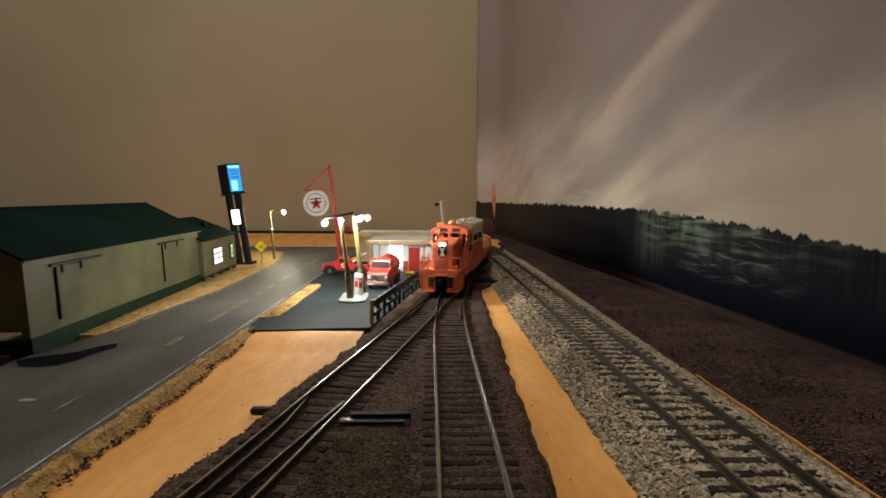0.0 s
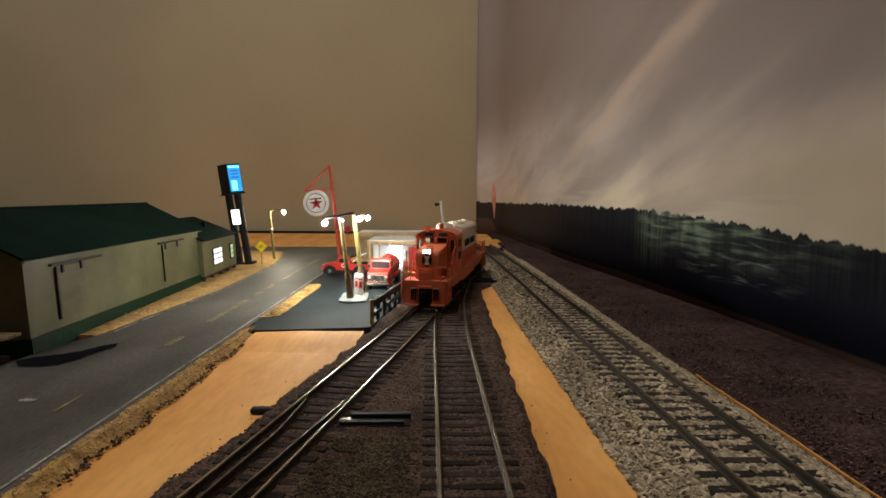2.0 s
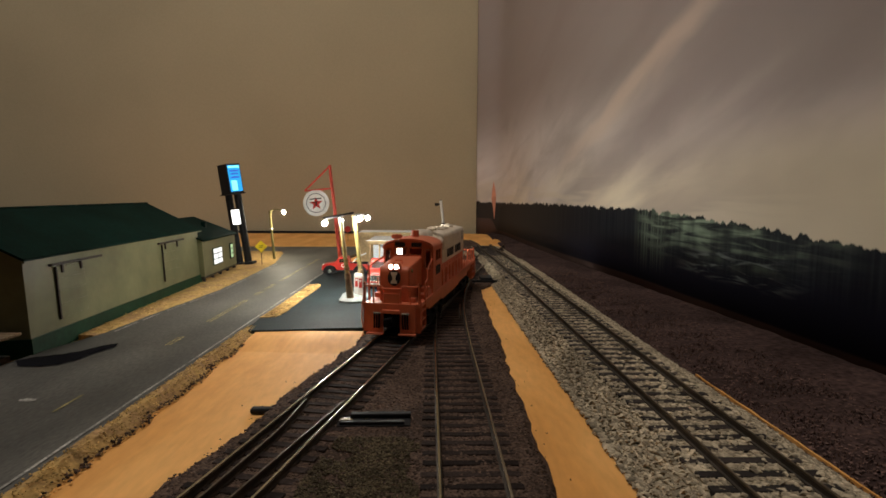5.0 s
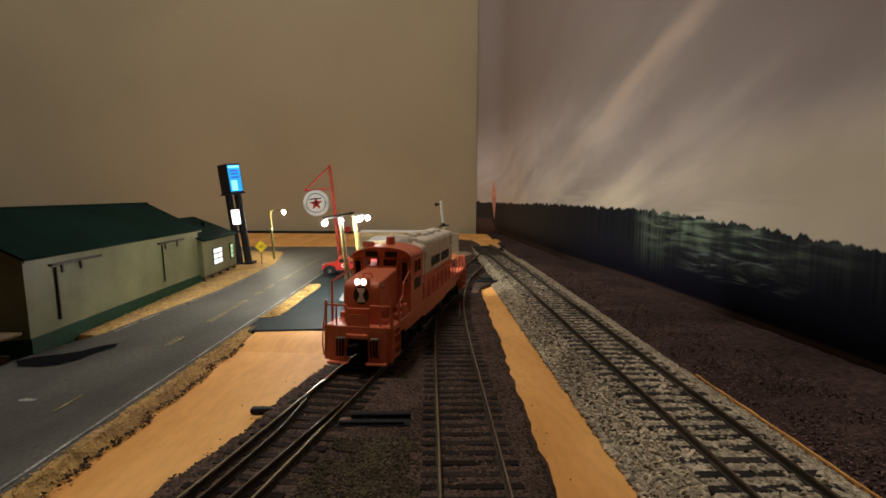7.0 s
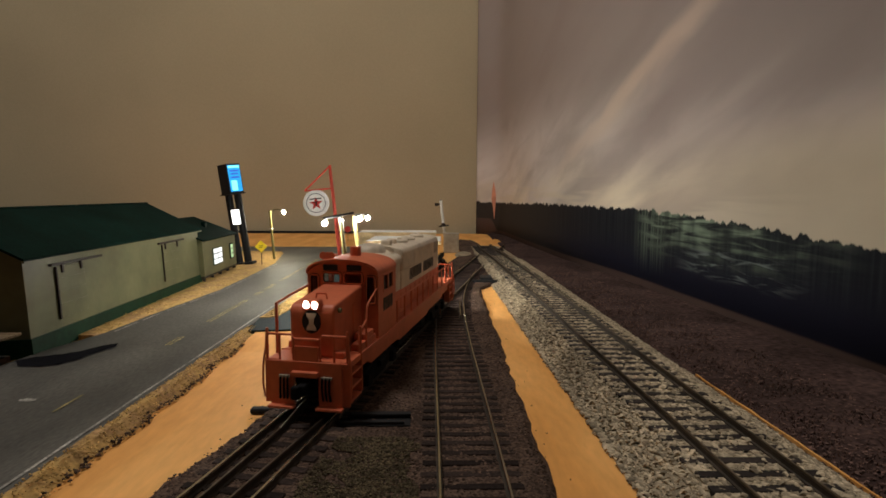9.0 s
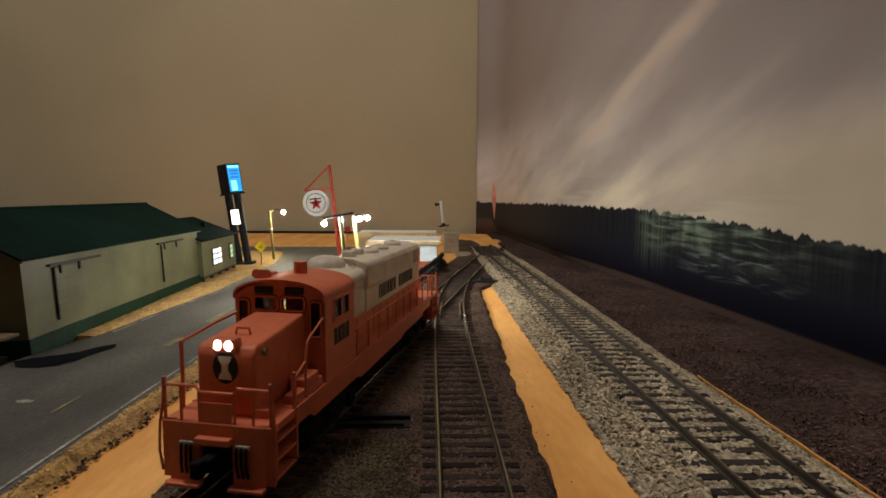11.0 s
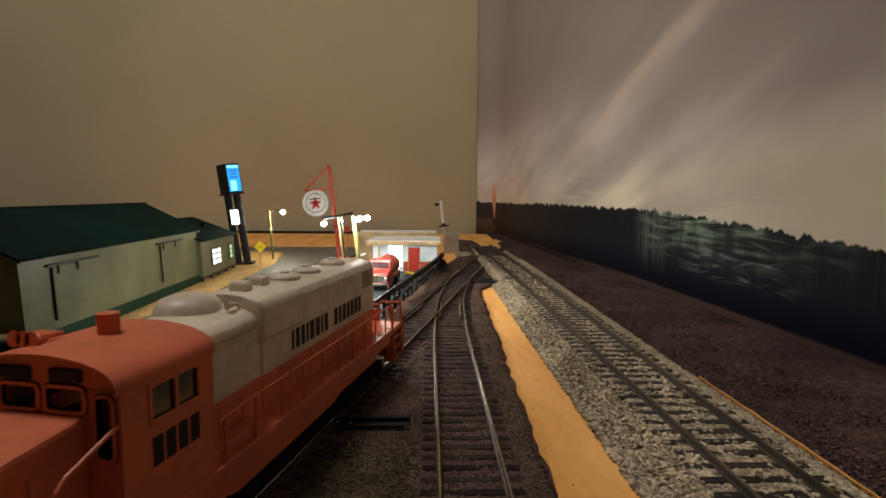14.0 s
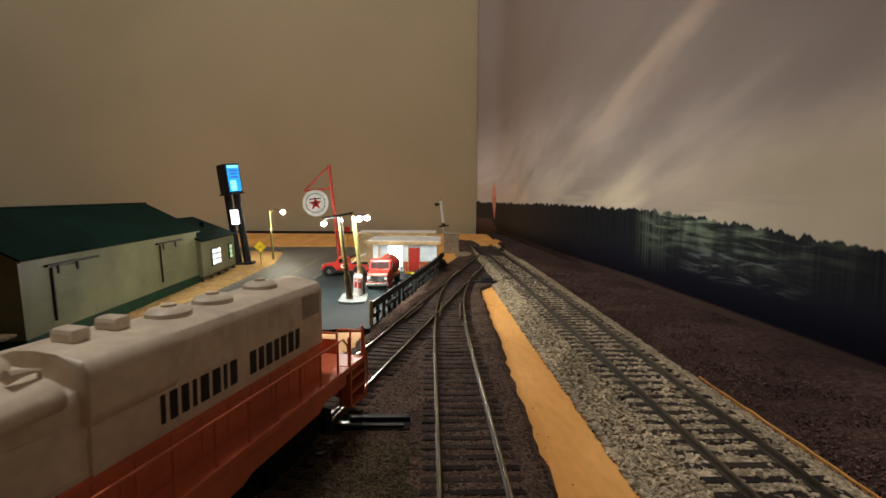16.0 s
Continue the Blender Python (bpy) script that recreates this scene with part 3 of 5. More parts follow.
def make_tracks():
    flat = lambda y: 5.0
    t = make_track("yard track with worn rails half sunk in brown ballast", track_left, flat, -100, 760, 6.6, M_TIE_OLD, M_RAIL, 28, 3.0, 2.0, sink=2.2, rail_y1=812)
    for side, gap in ((-1, 3.6), (1, 4.0)):
        run = offset_run(track_left, flat, -100, 196, lambda y: side * (8.6 - 1.15 - gap * min(1.0, max(0.0, (200 - y) / (30 if side < 0 else 66)) ** 0.9)))
        add_rail(run, t, M_RAILDARK, "point_blade", "thin inner switch rail")
    part("throw_tie", B(-67.5, -58.5, 193.5, 197, 0.3, 2.4, bevel=0.8), M_BLACK, t)
    make_track("middle yard track sunk in dark brown ballast", track_mid, flat, -100, 505, 6.4, M_TIE_OLD, M_RAIL, 27, 2.8, 2.0, sink=2.3, rail_y1=540)
    make_track("main track on a raised pale stone bed", track_right, rise_right, -100, 800, 7.1, M_TIE, M_RAILDARK, 31, 3.2, 2.2)
    # switch rails and guard rails where the yard tracks part
    g = thing("switch_frog", 0, 0, 0, 0, "metal switch frog with short guard rails between the yard tracks", "rail switch")
    add_rail([(track_mid(y) - 6.2, y, 4.9) for y in (338, 350, 366, 380)], g, M_RAIL, "guard_rail", "short guard rail")
    add_rail([(track_mid(y) + 6.2, y, 4.9) for y in (338, 350, 366, 380)], g, M_RAIL, "guard_rail", "short guard rail")
    add_rail([(track_left(y) - 6.2, y, 4.9) for y in (330, 345, 360, 375)], g, M_RAIL, "guard_rail", "short guard rail")
    # switch machines
    s = thing("switch_machine", -22.5, 183, 2.0, 2, "flat black switch machine lying between the tracks", "switch machine")
    part("base_plate", B(-12, 12, -4.2, 4.2, 0, 0.8, bevel=0.2), M_BLACK, s)
    part("housing", B(-8, 12, 1.4, 4.0, 0.8, 2.4, bevel=0.3), M_BLACK, s)
    part("slide_bar", B(-11, 10, -3.9, -2.0, 0.8, 1.9, bevel=0.25), M_BLACK, s)
    part("terminal", B(-11.5, -6.8, -1.6, 1.0, 0.8, 1.5, bevel=0.2), M_CHROME, s, "shiny metal terminal")
    part("screw", T([(-3, 0, 0.7), (-3, 0, 1.5)], 0.7), M_CHROME, s)
    s = thing("switch_machine", 37, 488, 2.0, 0, "black switch machine beside the far switch", "switch machine")
    part("housing", B(-5, 5, -9, 9, 0, 4, bevel=0.5), M_BLACK, s)
    part("slide_bar", B(-12, 11, -10.5, -7.5, 0, 2.4, bevel=0.3), M_BLACK, s)


def make_board_edge():
    """Bare tan board that shows between the stone ballast and the weeds."""
    rows = []
    for y in np.arange(60, 240, 5.0):
        c = track_right(y)
        w = 0.32 + 0.28 * nz(y, 4, 22, 3)
        rows.append([(c + 32.6 + d, y, 2.15 + 0.5 * nz(y, d, 8)) for d in (0.0, w, 2 * w)])
    tagged(mesh_object("board_edge", grid_sheet(rows, 2.6), M_BOARD), "narrow bare tan board edge beside the ballast", "ground", kind="structure")


def make_verge():
    """Brown weedy ground between the main track and the backdrop."""
    rows = []
    for y in np.arange(-110, 1080, 6.0):
        a, b = track_right(min(y, 830)) + 27, wall_x(y) + 2
        if b < a + 4:
            a = b - 4
        rows.append([(a + (b - a) * k / 14, y, 1.0 + 3.2 * (k / 14) + 0.9 * nz(a + k * 6, y, 14) + 0.5 * nz(a + k * 6, y, 4) - (1.2 if k == 0 else 0)) for k in range(15)])
    ob = tagged(mesh_object("verge", grid_sheet(rows), M_WEEDBED, smooth=True), "dark brown earth strip along the backdrop", "ground", kind="structure")
    rng = np.random.default_rng(9)
    vs, fs = [], []
    n = 0
    while n < 5000:
        y = 118 + 420 * rng.random() ** 1.5
        a, b = track_right(y) + 31, wall_x(y) - 4
        k = rng.random()
        if nz(a + (b - a) * k, y, 16, 6) < -0.12 or k > 0.42 + 0.25 * rng.random():
            continue
        x = a + (b - a) * k
        z = 0.8 + 3.2 * k
        h, an, lx, ly = 0.5 + 1.3 * rng.random(), rng.random() * 6.28, rng.normal() * 0.8, rng.normal() * 0.8
        w = 0.28 + 0.25 * rng.random()
        i = len(vs)
        dx, dy = math.cos(an) * w, math.sin(an) * w
        vs += [(x - dx, y - dy, z), (x + dx, y + dy, z), (x + lx * 0.6 - dy * 0.6, y + ly * 0.6 + dx * 0.6, z + h * 0.6), (x + lx, y + ly, z + h)]
        fs += [(i, i + 1, i + 2), (i, i + 2, i + 3), (i + 1, i + 3, i + 2)]
        n += 1
    me = bpy.data.meshes.new("weeds")
    me.from_pydata((np.array(vs) * U).tolist(), [], fs)
    me.materials.append(M_WEED)
    tagged(new("weeds", me), "dry brown weeds on the verge", "weeds", kind="stuff")
    spots = []
    while len(spots) < 5000:
        y = 118 + 480 * rng.random() ** 1.5
        a, b = track_right(y) + 27, wall_x(y) - 3
        k = rng.random() ** 1.4 * (0.55 + 0.2 * rng.random())
        spots.append((a + (b - a) * k, y, 1.2 + 3.2 * k))
    tagged(scatter_stones("earth_clumps", np.array(spots), 1.2, M_WEED, None, "crumbs of dark brown earth on the verge", flat=0.35), category="earth")


def make_road():
    left = lambda y: lerp_table([(-200, -196), (200, -196), (262, -188), (300, -179), (340, -178), (430, -171), (520, -173), (600, -177), (700, -196), (760, -222)], y) + 0.8 * nz(y, 1, 20)
    right = lambda y: lerp_table([(-200, -108.5), (470, -108.5), (560, -112), (640, -112), (700, -105), (760, -80)], y)
    rows = []
    for y in np.arange(-100, 765, 7.0):
        a, b = left(y), right(y)
        rows.append([(a + (b - a) * k / 12, y, ROAD_Z + 0.18 * nz(a + k * 6, y, 25)) for k in range(13)])
    road = tagged(mesh_object("road", grid_sheet(rows, 3.4), M_ROAD), "worn grey asphalt road with faded markings", "road", kind="structure")
    z = ROAD_Z + 0.16
    bm = bmesh.new()
    for k in range(46):
        y0 = 40 + k * 10.6
        if nz(y0, 0, 23, 9) < -0.36:
            continue
        v = [bm.verts.new((-111.9 + dx + 0.25 * nz(yy, dx, 9), yy, z + 0.12)) for dx, yy in ((0, y0), (1.0, y0), (1.0, y0 + 10.4), (0, y0 + 10.4))]
        bm.faces.new(v)
    part("edge_line", bm, M_LINE, road, "worn white edge line")
    for k in range(30):
        y0 = 120 + k * 17
        for off in (-0.95, 0.95):
            if nz(y0, off, 19, 4) < (0.12 if y0 < 300 else -0.2):
                continue
            bm = bmesh.new()
            v = [bm.verts.new((-134 - 0.012 * (yy - 240) + off + dx + 0.15 * nz(yy, off, 6), yy, z + 0.12)) for dx, yy in ((-0.42, y0), (0.42, y0), (0.42, y0 + 16.8), (-0.42, y0 + 16.8))]
            bm.faces.new(v)
            part("centre_line", bm, M_YELLOW, road, "faded yellow centre line")
    bm = bmesh.new()
    for k in range(11):
        y0 = 300 + k * 27
        v = [bm.verts.new((left(yy) + 3.2 + dx, yy, z + 0.12)) for dx, yy in ((0, y0), (0.9, y0), (0.9, y0 + 22), (0, y0 + 22))]
        bm.faces.new(v)
    part("edge_line", bm, M_LINE, road, "worn white edge line")
    bm = bmesh.new()
    ring = [bm.verts.new((-149 + 3.0 * math.cos(a) + 0.8 * nz(a, 0, 0.7), 199 + 1.6 * math.sin(a), z + 0.12)) for a in np.arange(0, 6.2, 0.5)]
    bm.faces.new(ring)
    part("paint_scuff", bm, M_LINE, road, "scuffed white paint mark")
    # black patch on the ground by the freight house
    bm = bmesh.new()
    ring = [(-176, 238), (-166, 240), (-163, 248), (-161, 258), (-157.5, 270), (-160, 276), (-165, 271), (-170, 262), (-176, 256), (-184, 252), (-188, 246), (-182, 239)]
    fine = []
    for (x0, y0), (x1, y1) in zip(ring, ring[1:] + ring[:1]):
        for k in range(5):
            x, y = x0 + (x1 - x0) * k / 5, y0 + (y1 - y0) * k / 5
            fine.append((x + 0.9 * nz(x, y, 5), y + 1.6 * nz(y, x, 5), z + 0.25))
    bm.faces.new([bm.verts.new(p) for p in fine])
    part("tar_patch", bm, M_PATCH, road, "black patch with an uneven outline")
    # crumbling foam bank along the road's edge
    rows = []
    for y in np.arange(-100, 312, 3.0):
        w = 9.5 + 2.6 * nz(y, 5, 16) + 1.2 * nz(y, 5, 5)
        rows.append([(-109.9 + w * k / 9, y, (ROAD_Z - 0.1 + 0.1 * k if k < 5 else ROAD_Z - (k - 4) * 0.68) + (0.6 * nz(k * w / 9, y, 3.5) if k else 0) - (1.0 if k == 9 else 0)) for k in range(10)])
    bank = tagged(mesh_object("road_bank", grid_sheet(rows), M_FOAM, smooth=True), "crumbly yellow-tan ground foam along the road edge", "ground", kind="structure")
    rng = np.random.default_rng(21)
    spots = []
    while len(spots) < 1700:
        y = 105 + 210 * rng.random()
        k = rng.random()
        w = 10.5 + 2.6 * nz(y, 5, 16)
        spots.append((-109.2 + (w - 0.6) * k, y, (ROAD_Z + 0.2 if k < 0.5 else ROAD_Z + 0.3 - (k - 0.5) * 5.6)))
    scatter_stones("foam_clump", np.array(spots), 0.7, M_FOAMBIT, bank, "loose foam crumbs", flat=0.9)
    # Dark crumbs along the foot; they also draw the shadow line there.
    spots = []
    for k in range(380):
        y = 100 + 215 * rng.random()
        w = 9.5 + 2.6 * nz(y, 5, 16) + 1.2 * nz(y, 5, 5)
        spots.append((-109.9 + w - 0.2 + 0.9 * rng.normal(), y, 0.6 + 0.8 * rng.random()))
    scatter_stones("dark_crumb", np.array(spots), 1.2, M_GRAIN, bank, "dark brown crumbs that also draw the shade line under the bank", flat=0.9)
    # sandy foam strip between the road and the freight house
    rows = []
    for y in np.arange(292, 720, 5.0):
        a = lerp_table([(250, -206), (470, -214), (560, -222), (720, -262)], y)
        b = left(y) + 1.2 * nz(y, 2, 9)
        rows.append([(a + (b - a) * k / 9, y, ROAD_Z + 0.35 + 0.35 * nz(a + k * 3, y, 4) - (0.4 if k == 9 else 0)) for k in range(10)])
    strip = tagged(mesh_object("sandy_verge", grid_sheet(rows, 3.5), M_FOAM), "yellow sandy verge beside the freight house", "ground", kind="structure")
    spots = []
    while len(spots) < 900:
        y = 295 + 400 * rng.random()
        a = lerp_table([(250, -206), (470, -214), (560, -222), (720, -262)], y)
        spots.append((a + (left(y) - a) * rng.random(), y, ROAD_Z + 0.7))
    scatter_stones("foam_clump", np.array(spots), 0.9, M_FOAMBIT, strip, "loose foam crumbs", flat=0.7)
    # cross street beyond the junction
    rows = [[(x, y + 0.02 * (x + 200) + 1.5 * nz(x, y, 30), ROAD_Z - 0.5 + 0.2 * nz(x, y, 25)) for x in np.arange(-420, -20, 10)] for y in np.arange(722, 790, 8.0)]
    tagged(mesh_object("cross_road", grid_sheet(rows, 3.0), M_ROAD), "grey asphalt cross street beyond the junction", "road", kind="structure")
    tagged(mesh_object("freight_yard_lot", grid_sheet([[(x, y, ROAD_Z - 0.25 + 0.2 * nz(x, y, 20)) for x in np.arange(-330, -186, 12)] for y in np.arange(90, 300, 10)], 3.0), M_ROAD), "grey asphalt lot in front of the freight house", "pavement", kind="structure")


def make_ramp():
    """Board filler that rises to the forecourt's edge."""
    rows = []
    for y in np.arange(258, 307, 4.0):
        k = min(1.0, max(0.0, (y - 262) / 36.0))
        rows.append([(-101 + 58 * i / 14, y, -0.6 + 3.1 * k * k * (3 - 2 * k) + 0.15 * nz(-101 + 4 * i, y, 8)) for i in range(15)])
    tagged(mesh_object("ground_ramp", grid_sheet(rows, 3.0), M_BOARD, smooth=True), "tan painted filler rising to the forecourt edge", "ground", kind="structure")


make_room()
make_ramp()
make_ballast()
make_tracks()
make_board_edge()
make_verge()
make_road()

# ---------------------------------------------------------------- the locomotive (x forward from the front pilot, z from the rail top)


def arc_roof(half, z_eave, z_top, n=12):
    return [(half * math.cos(math.pi * k / n), z_eave + (z_top - z_eave) * max(0.0, math.sin(math.pi * k / n)) ** 0.8) for k in range(n + 1)]


LOCO_WIDTH = 0.83


def lpart(name, bm, material, parent, label="", smooth=False):
    """A part of the locomotive's narrow body, drawn at full width and taken in."""
    for v in bm.verts:
        v.co.y *= LOCO_WIDTH
    return part(name, bm, material, parent, label, smooth)


def make_end(loco, front):
    """Pilot, steps, end rails and coupler of one end."""
    s = 1 if front else -1
    o = 0.0 if front else -193.0
    X = lambda d: o - s * d

    def bx(a, b, *r, **k):
        return B(min(X(a), X(b)), max(X(a), X(b)), *r, **k)
    bm = bx(0.2, 1.8, -15, -5.2, 3.2, 18, bevel=0.25)
    box(bm, min(X(0.2), X(1.8)), max(X(0.2), X(1.8)), 5.2, 15, 3.2, 18, bevel=0.25)
    box(bm, min(X(0.2), X(1.8)), max(X(0.2), X(1.8)), -5.4, 5.4, 13.4, 18, bevel=0.2)
    pilot = lpart("pilot", bm, M_ORANGE, loco)
    lpart("anticlimber", bx(-1.6, 0.4, -5.5, 5.5, 13.2, 15.0, bevel=0.3), M_ORANGE, pilot)
    for w in (-1, 1):
        lpart("footboard", bx(-1.8, 0.6, min(w * 4.6, w * 15.4), max(w * 4.6, w * 15.4), 2.4, 3.3, bevel=0.2), M_ORANGE, pilot)
        for k in range(3):
            y = w * (7.2 + 1.5 * k)
            lpart("air_hose", T([(X(0), y, 13.4), (X(-0.9), y, 12.2), (X(-1.0), y, 8.5), (X(-0.5), y + 0.3 * w, 5.6)], 0.45, 6), M_UNDER, pilot, "black air hose")
        lpart("hose_valve", bx(-0.7, 0.1, min(w * 6.6, w * 11), max(w * 6.6, w * 11), 12.6, 13.5, bevel=0.15), M_GREYBOX, pilot)
    bm = bx(-4.6, 3, -1.9, 1.9, 8.0, 11.4, bevel=0.5)
    box(bm, min(X(-7.2), X(-4.4)), max(X(-7.2), X(-4.4)), -2.6, 0.6, 7.6, 11.8, bevel=0.6)
    lpart("coupler", bm, M_UNDER, loco, "black knuckle coupler")
    lpart("draft_gear", bx(1.9, 6, -5.3, 5.3, 6, 15.4), M_UNDER, loco)
    for w in (-1, 1):
        st = bx(1.0, 1.9, min(w * 13.4, w * 17.8), max(w * 13.4, w * 17.8), 3.4, 18.2, bevel=0.15)
        box(st, min(X(13), X(13.9)), max(X(13), X(13.9)), min(w * 13.4, w * 17.8), max(w * 13.4, w * 17.8), 5.0, 18.2, bevel=0.15)
        well = lpart("step_well", st, M_ORANGE, loco)
        for z in (4.2, 8.7, 13.2):
            lpart("tread", bx(1.8, 13.1, min(w * 13.0, w * 17.6), max(w * 13.0, w * 17.6), z, z + 0.7, bevel=0.12), M_ORANGE, well)
            lpart("riser", bx(2.0, 13.0, min(w * 12.6, w * 13.1), max(w * 12.6, w * 13.1), z, z + 4.4), M_UNDER, well)
        lpart("grab_rail", T([(X(1.0), w * 18.0, 5), (X(0.6), w * 18.6, 10), (X(0.9), w * 18.4, 17), (X(1.2), w * 17.4, 22), (X(1.3), w * 17.0, 28.2)], 0.42, 6), M_ORANGE, loco)
        lpart("corner_post", T([(X(1.3), w * 16.8, 17.8), (X(1.3), w * 16.8, 28.4)], 0.55, 6), M_ORANGE, loco)
        tall = front and w < 0
        at = X(8.5 if tall else 13.4)
        lpart("step_post", T([(at, w * 17.0, 17.6), (at, w * 17.0, 35.4 if tall else 27.5)], 0.6, 6), M_ORANGE, loco)
    bar = T([(X(1.2), -16.4, 26.6), (X(1.2), -6.5, 26.6), (X(1.2), -5.2, 25.2), (X(1.2), 5.2, 25.2), (X(1.2), 6.5, 26.6), (X(1.2), 16.4, 26.6)], 0.42, 6)
    lpart("end_rail", bar, M_ORANGE, loco)
    for y in (-11.4, -5.6, 5.6, 11.4):
        lpart("stanchion", T([(X(1.2), y, 17.6), (X(1.2), y, 26.5 if abs(y) > 6 else 25.3)], 0.45, 6), M_ORANGE, loco)
    lpart("drop_plate", bx(0.6, 1.0, -5, 5, 18, 23, bevel=0.1), M_ORANGE, loco)


def make_locomotive():
    loco = thing("locomotive", 0, 0, 0, 0, "orange-red and white diesel locomotive with lit twin headlights", "locomotive")
    bm = B(-192.6, -0.4, -17.4, 17.4, 15.9, 18.0, bevel=0.25)
    lpart("deck", bm, M_ORANGE, loco, "orange walkway deck")
    for w in (-1, 1):
        prof = [(-14.2, 16.2), (-14.2, 12.5), (-24, 12.5), (-27, 10.6), (-62, 10.6), (-66, 9.2), (-120, 9.2), (-124, 10.6), (-159, 10.6), (-162, 12.5), (-178.5, 12.5), (-178.5, 16.2)]
        lpart("side_sill", PR(prof, w * 15.0, w * 16.3, "y", bevel=0.12), M_ORANGE, loco)
    # short hood
    bm = PR([(-5.5, 18), (-5.5, 34.0), (-7.0, 35.7), (-34.4, 38.2), (-34.4, 18)], -9.4, 9.4, "y", bevel=0.9)
    nose = lpart("short_hood", bm, M_ORANGE, loco)
    bm = B(-8.4, -4.6, -3.9, 3.9, 33.8, 37.8, bevel=1.2)
    lamp = lpart("headlight_housing", bm, M_ORANGE, nose)
    for y in (-1.75, 1.75):
        lpart("headlight", T([(-4.9, y, 35.9), (-4.45, y, 35.9)], 1.2, 16), M_HEAD, lamp, "bright lit headlight")
    disc = lpart("emblem", T([(-5.6, 0, 30.2), (-5.2, 0, 30.2)], 4.0, 26), M_LETTER, nose, "round black emblem")
    half = [(-2.6, 3.3), (2.6, 3.3), (2.2, 2.0), (1.2, 0.9), (1.2, -0.9), (2.2, -2.0), (2.6, -3.3), (-2.6, -3.3), (-2.2, -2.0), (-1.2, -0.9), (-1.2, 0.9), (-2.2, 2.0)]
    lpart("emblem_bar", PR([(a * 0.82, 30.2 + b * 0.88) for a, b in half], -5.24, -5.05, "x"), M_LOCOWHITE, disc, "white waisted bar")
    for w in (-1, 1):
        lpart("class_light", T([(-10.0, w * 9.2, 33.4), (-10.0, w * 10.4, 33.4)], 0.9, 10), M_CHROME if w < 0 else M_BRASSPOLE, nose, "small class light")
        lpart("hood_door", B(-30.5, -23.5, min(w * 9.3, w * 9.7), max(w * 9.3, w * 9.7), 19, 33, bevel=0.15), M_ORANGE, nose)
    lpart("lift_ring", T([(-14, -2.5, 36.4), (-14, -2, 38.2), (-14, 2, 38.2), (-14, 2.5, 36.4)], 0.4, 6), M_ORANGE, nose)
    lpart("nose_step", B(-9, -5.4, 8.4, 13.2, 18, 20.2, bevel=0.3), M_ORANGE, nose)
    for w in (-1, 1):
        lpart("sand_box", B(-31.5, -22, min(w * 10.4, w * 15.8), max(w * 10.4, w * 15.8), 18, 22.6, bevel=0.5), M_ORANGE, nose)
    # cab: a hollow shell with real window openings, so that light shows through it
    H, X0, X1 = 14.1, -58.0, -34.0
    arch = [(H, 42.4), (13.4, 43.3), (10.8, 44.9), (7.0, 46.2), (3.4, 46.9), (0, 47.1), (-3.4, 46.9), (-7.0, 46.2), (-10.8, 44.9), (-13.4, 43.3), (-H, 42.4)]
    def end_wall(xa, xb, front):
        bm = bmesh.new()
        prism(bm, arch, xa, xb, "x")
        box(bm, xa, xb, -H, H, 18, 31.0)
        for w in (-1, 1):
            box(bm, xa, xb, min(w * 13.0, w * H), max(w * 13.0, w * H), 31.0, 42.6)
            box(bm, xa, xb, min(w * 8.0, w * 9.6), max(w * 8.0, w * 9.6), 31.0, 42.6)
            box(bm, xa, xb, min(w * 9.6, w * 13.0), max(w * 9.6, w * 13.0), 41.6, 42.6)
        box(bm, xa, xb, -8.0, 8.0, 31.0, 38.4)
        box(bm, xa, xb, *((-0.55, 0.55) if front else (-8.0, 8.0)), 38.4, 42.6)
        return bm
    cab = part("cab", end_wall(X1 - 0.9, X1, True), M_ORANGE, loco)
    part("rear_wall", end_wall(X0, X0 + 0.9, False), M_ORANGE, cab)
    for w in (-1, 1):
        a, b = min(w * (H - 0.8), w * H), max(w * (H - 0.8), w * H)
        bm = B(X0 + 0.9, X1 - 0.9, a, b, 18, 34.9)
        box(bm, X0 + 0.9, X1 - 0.9, a, b, 41.0, 42.6)
        box(bm, X0 + 0.9, -53.5, a, b, 34.9, 41.0)
        box(bm, -40.5, X1 - 0.9, a, b, 34.9, 41.0)
        part("side_wall", bm, M_ORANGE, cab)
    part("cab_floor", B(X0 + 1, X1 - 1, -H + 1, H - 1, 18.1, 20), M_UNDER, cab)
    part("control_stand", B(-47, -40, -6, -1, 20, 35, bevel=0.5), M_UNDER, cab)
    top = arc_roof(14.3, 42.5, 47.8, 26)
    low = [(y * 0.975, z - 0.7) for y, z in top[::-1]]
    part("cab_roof", PR(top + low, X0 - 0.5, X1 + 1.0, "x"), M_ORANGE, cab, smooth=True)

    def window(y0, y1, z0, z1, x=X1):
        """A pane in a raised rounded frame, on the cab's front."""
        w = part("cab_window", B(x - 0.5, x - 0.35, y0, y1, z0, z1), M_PANE, cab, "clear cab window")
        w.visible_shadow = False
        r = 1.0
        pts = []
        for cy, cz, a0 in ((y1 - r, z1 - r, 0), (y0 + r, z1 - r, 90), (y0 + r, z0 + r, 180), (y1 - r, z0 + r, 270)):
            pts += [(x + 0.1, cy + r * math.cos(radians(a0 + d)), cz + r * math.sin(radians(a0 + d))) for d in (0, 45, 90)]
        pts.append(pts[0])
        part("window_frame", T(pts, 0.45, 6), M_ORANGE, w)
        part("gasket", T([(p[0] - 0.25, p[1], p[2]) for p in pts], 0.62, 6), M_UNDER, w, "black rubber gasket")
        return w
    window(-7.9, -0.6, 38.5, 42.7)
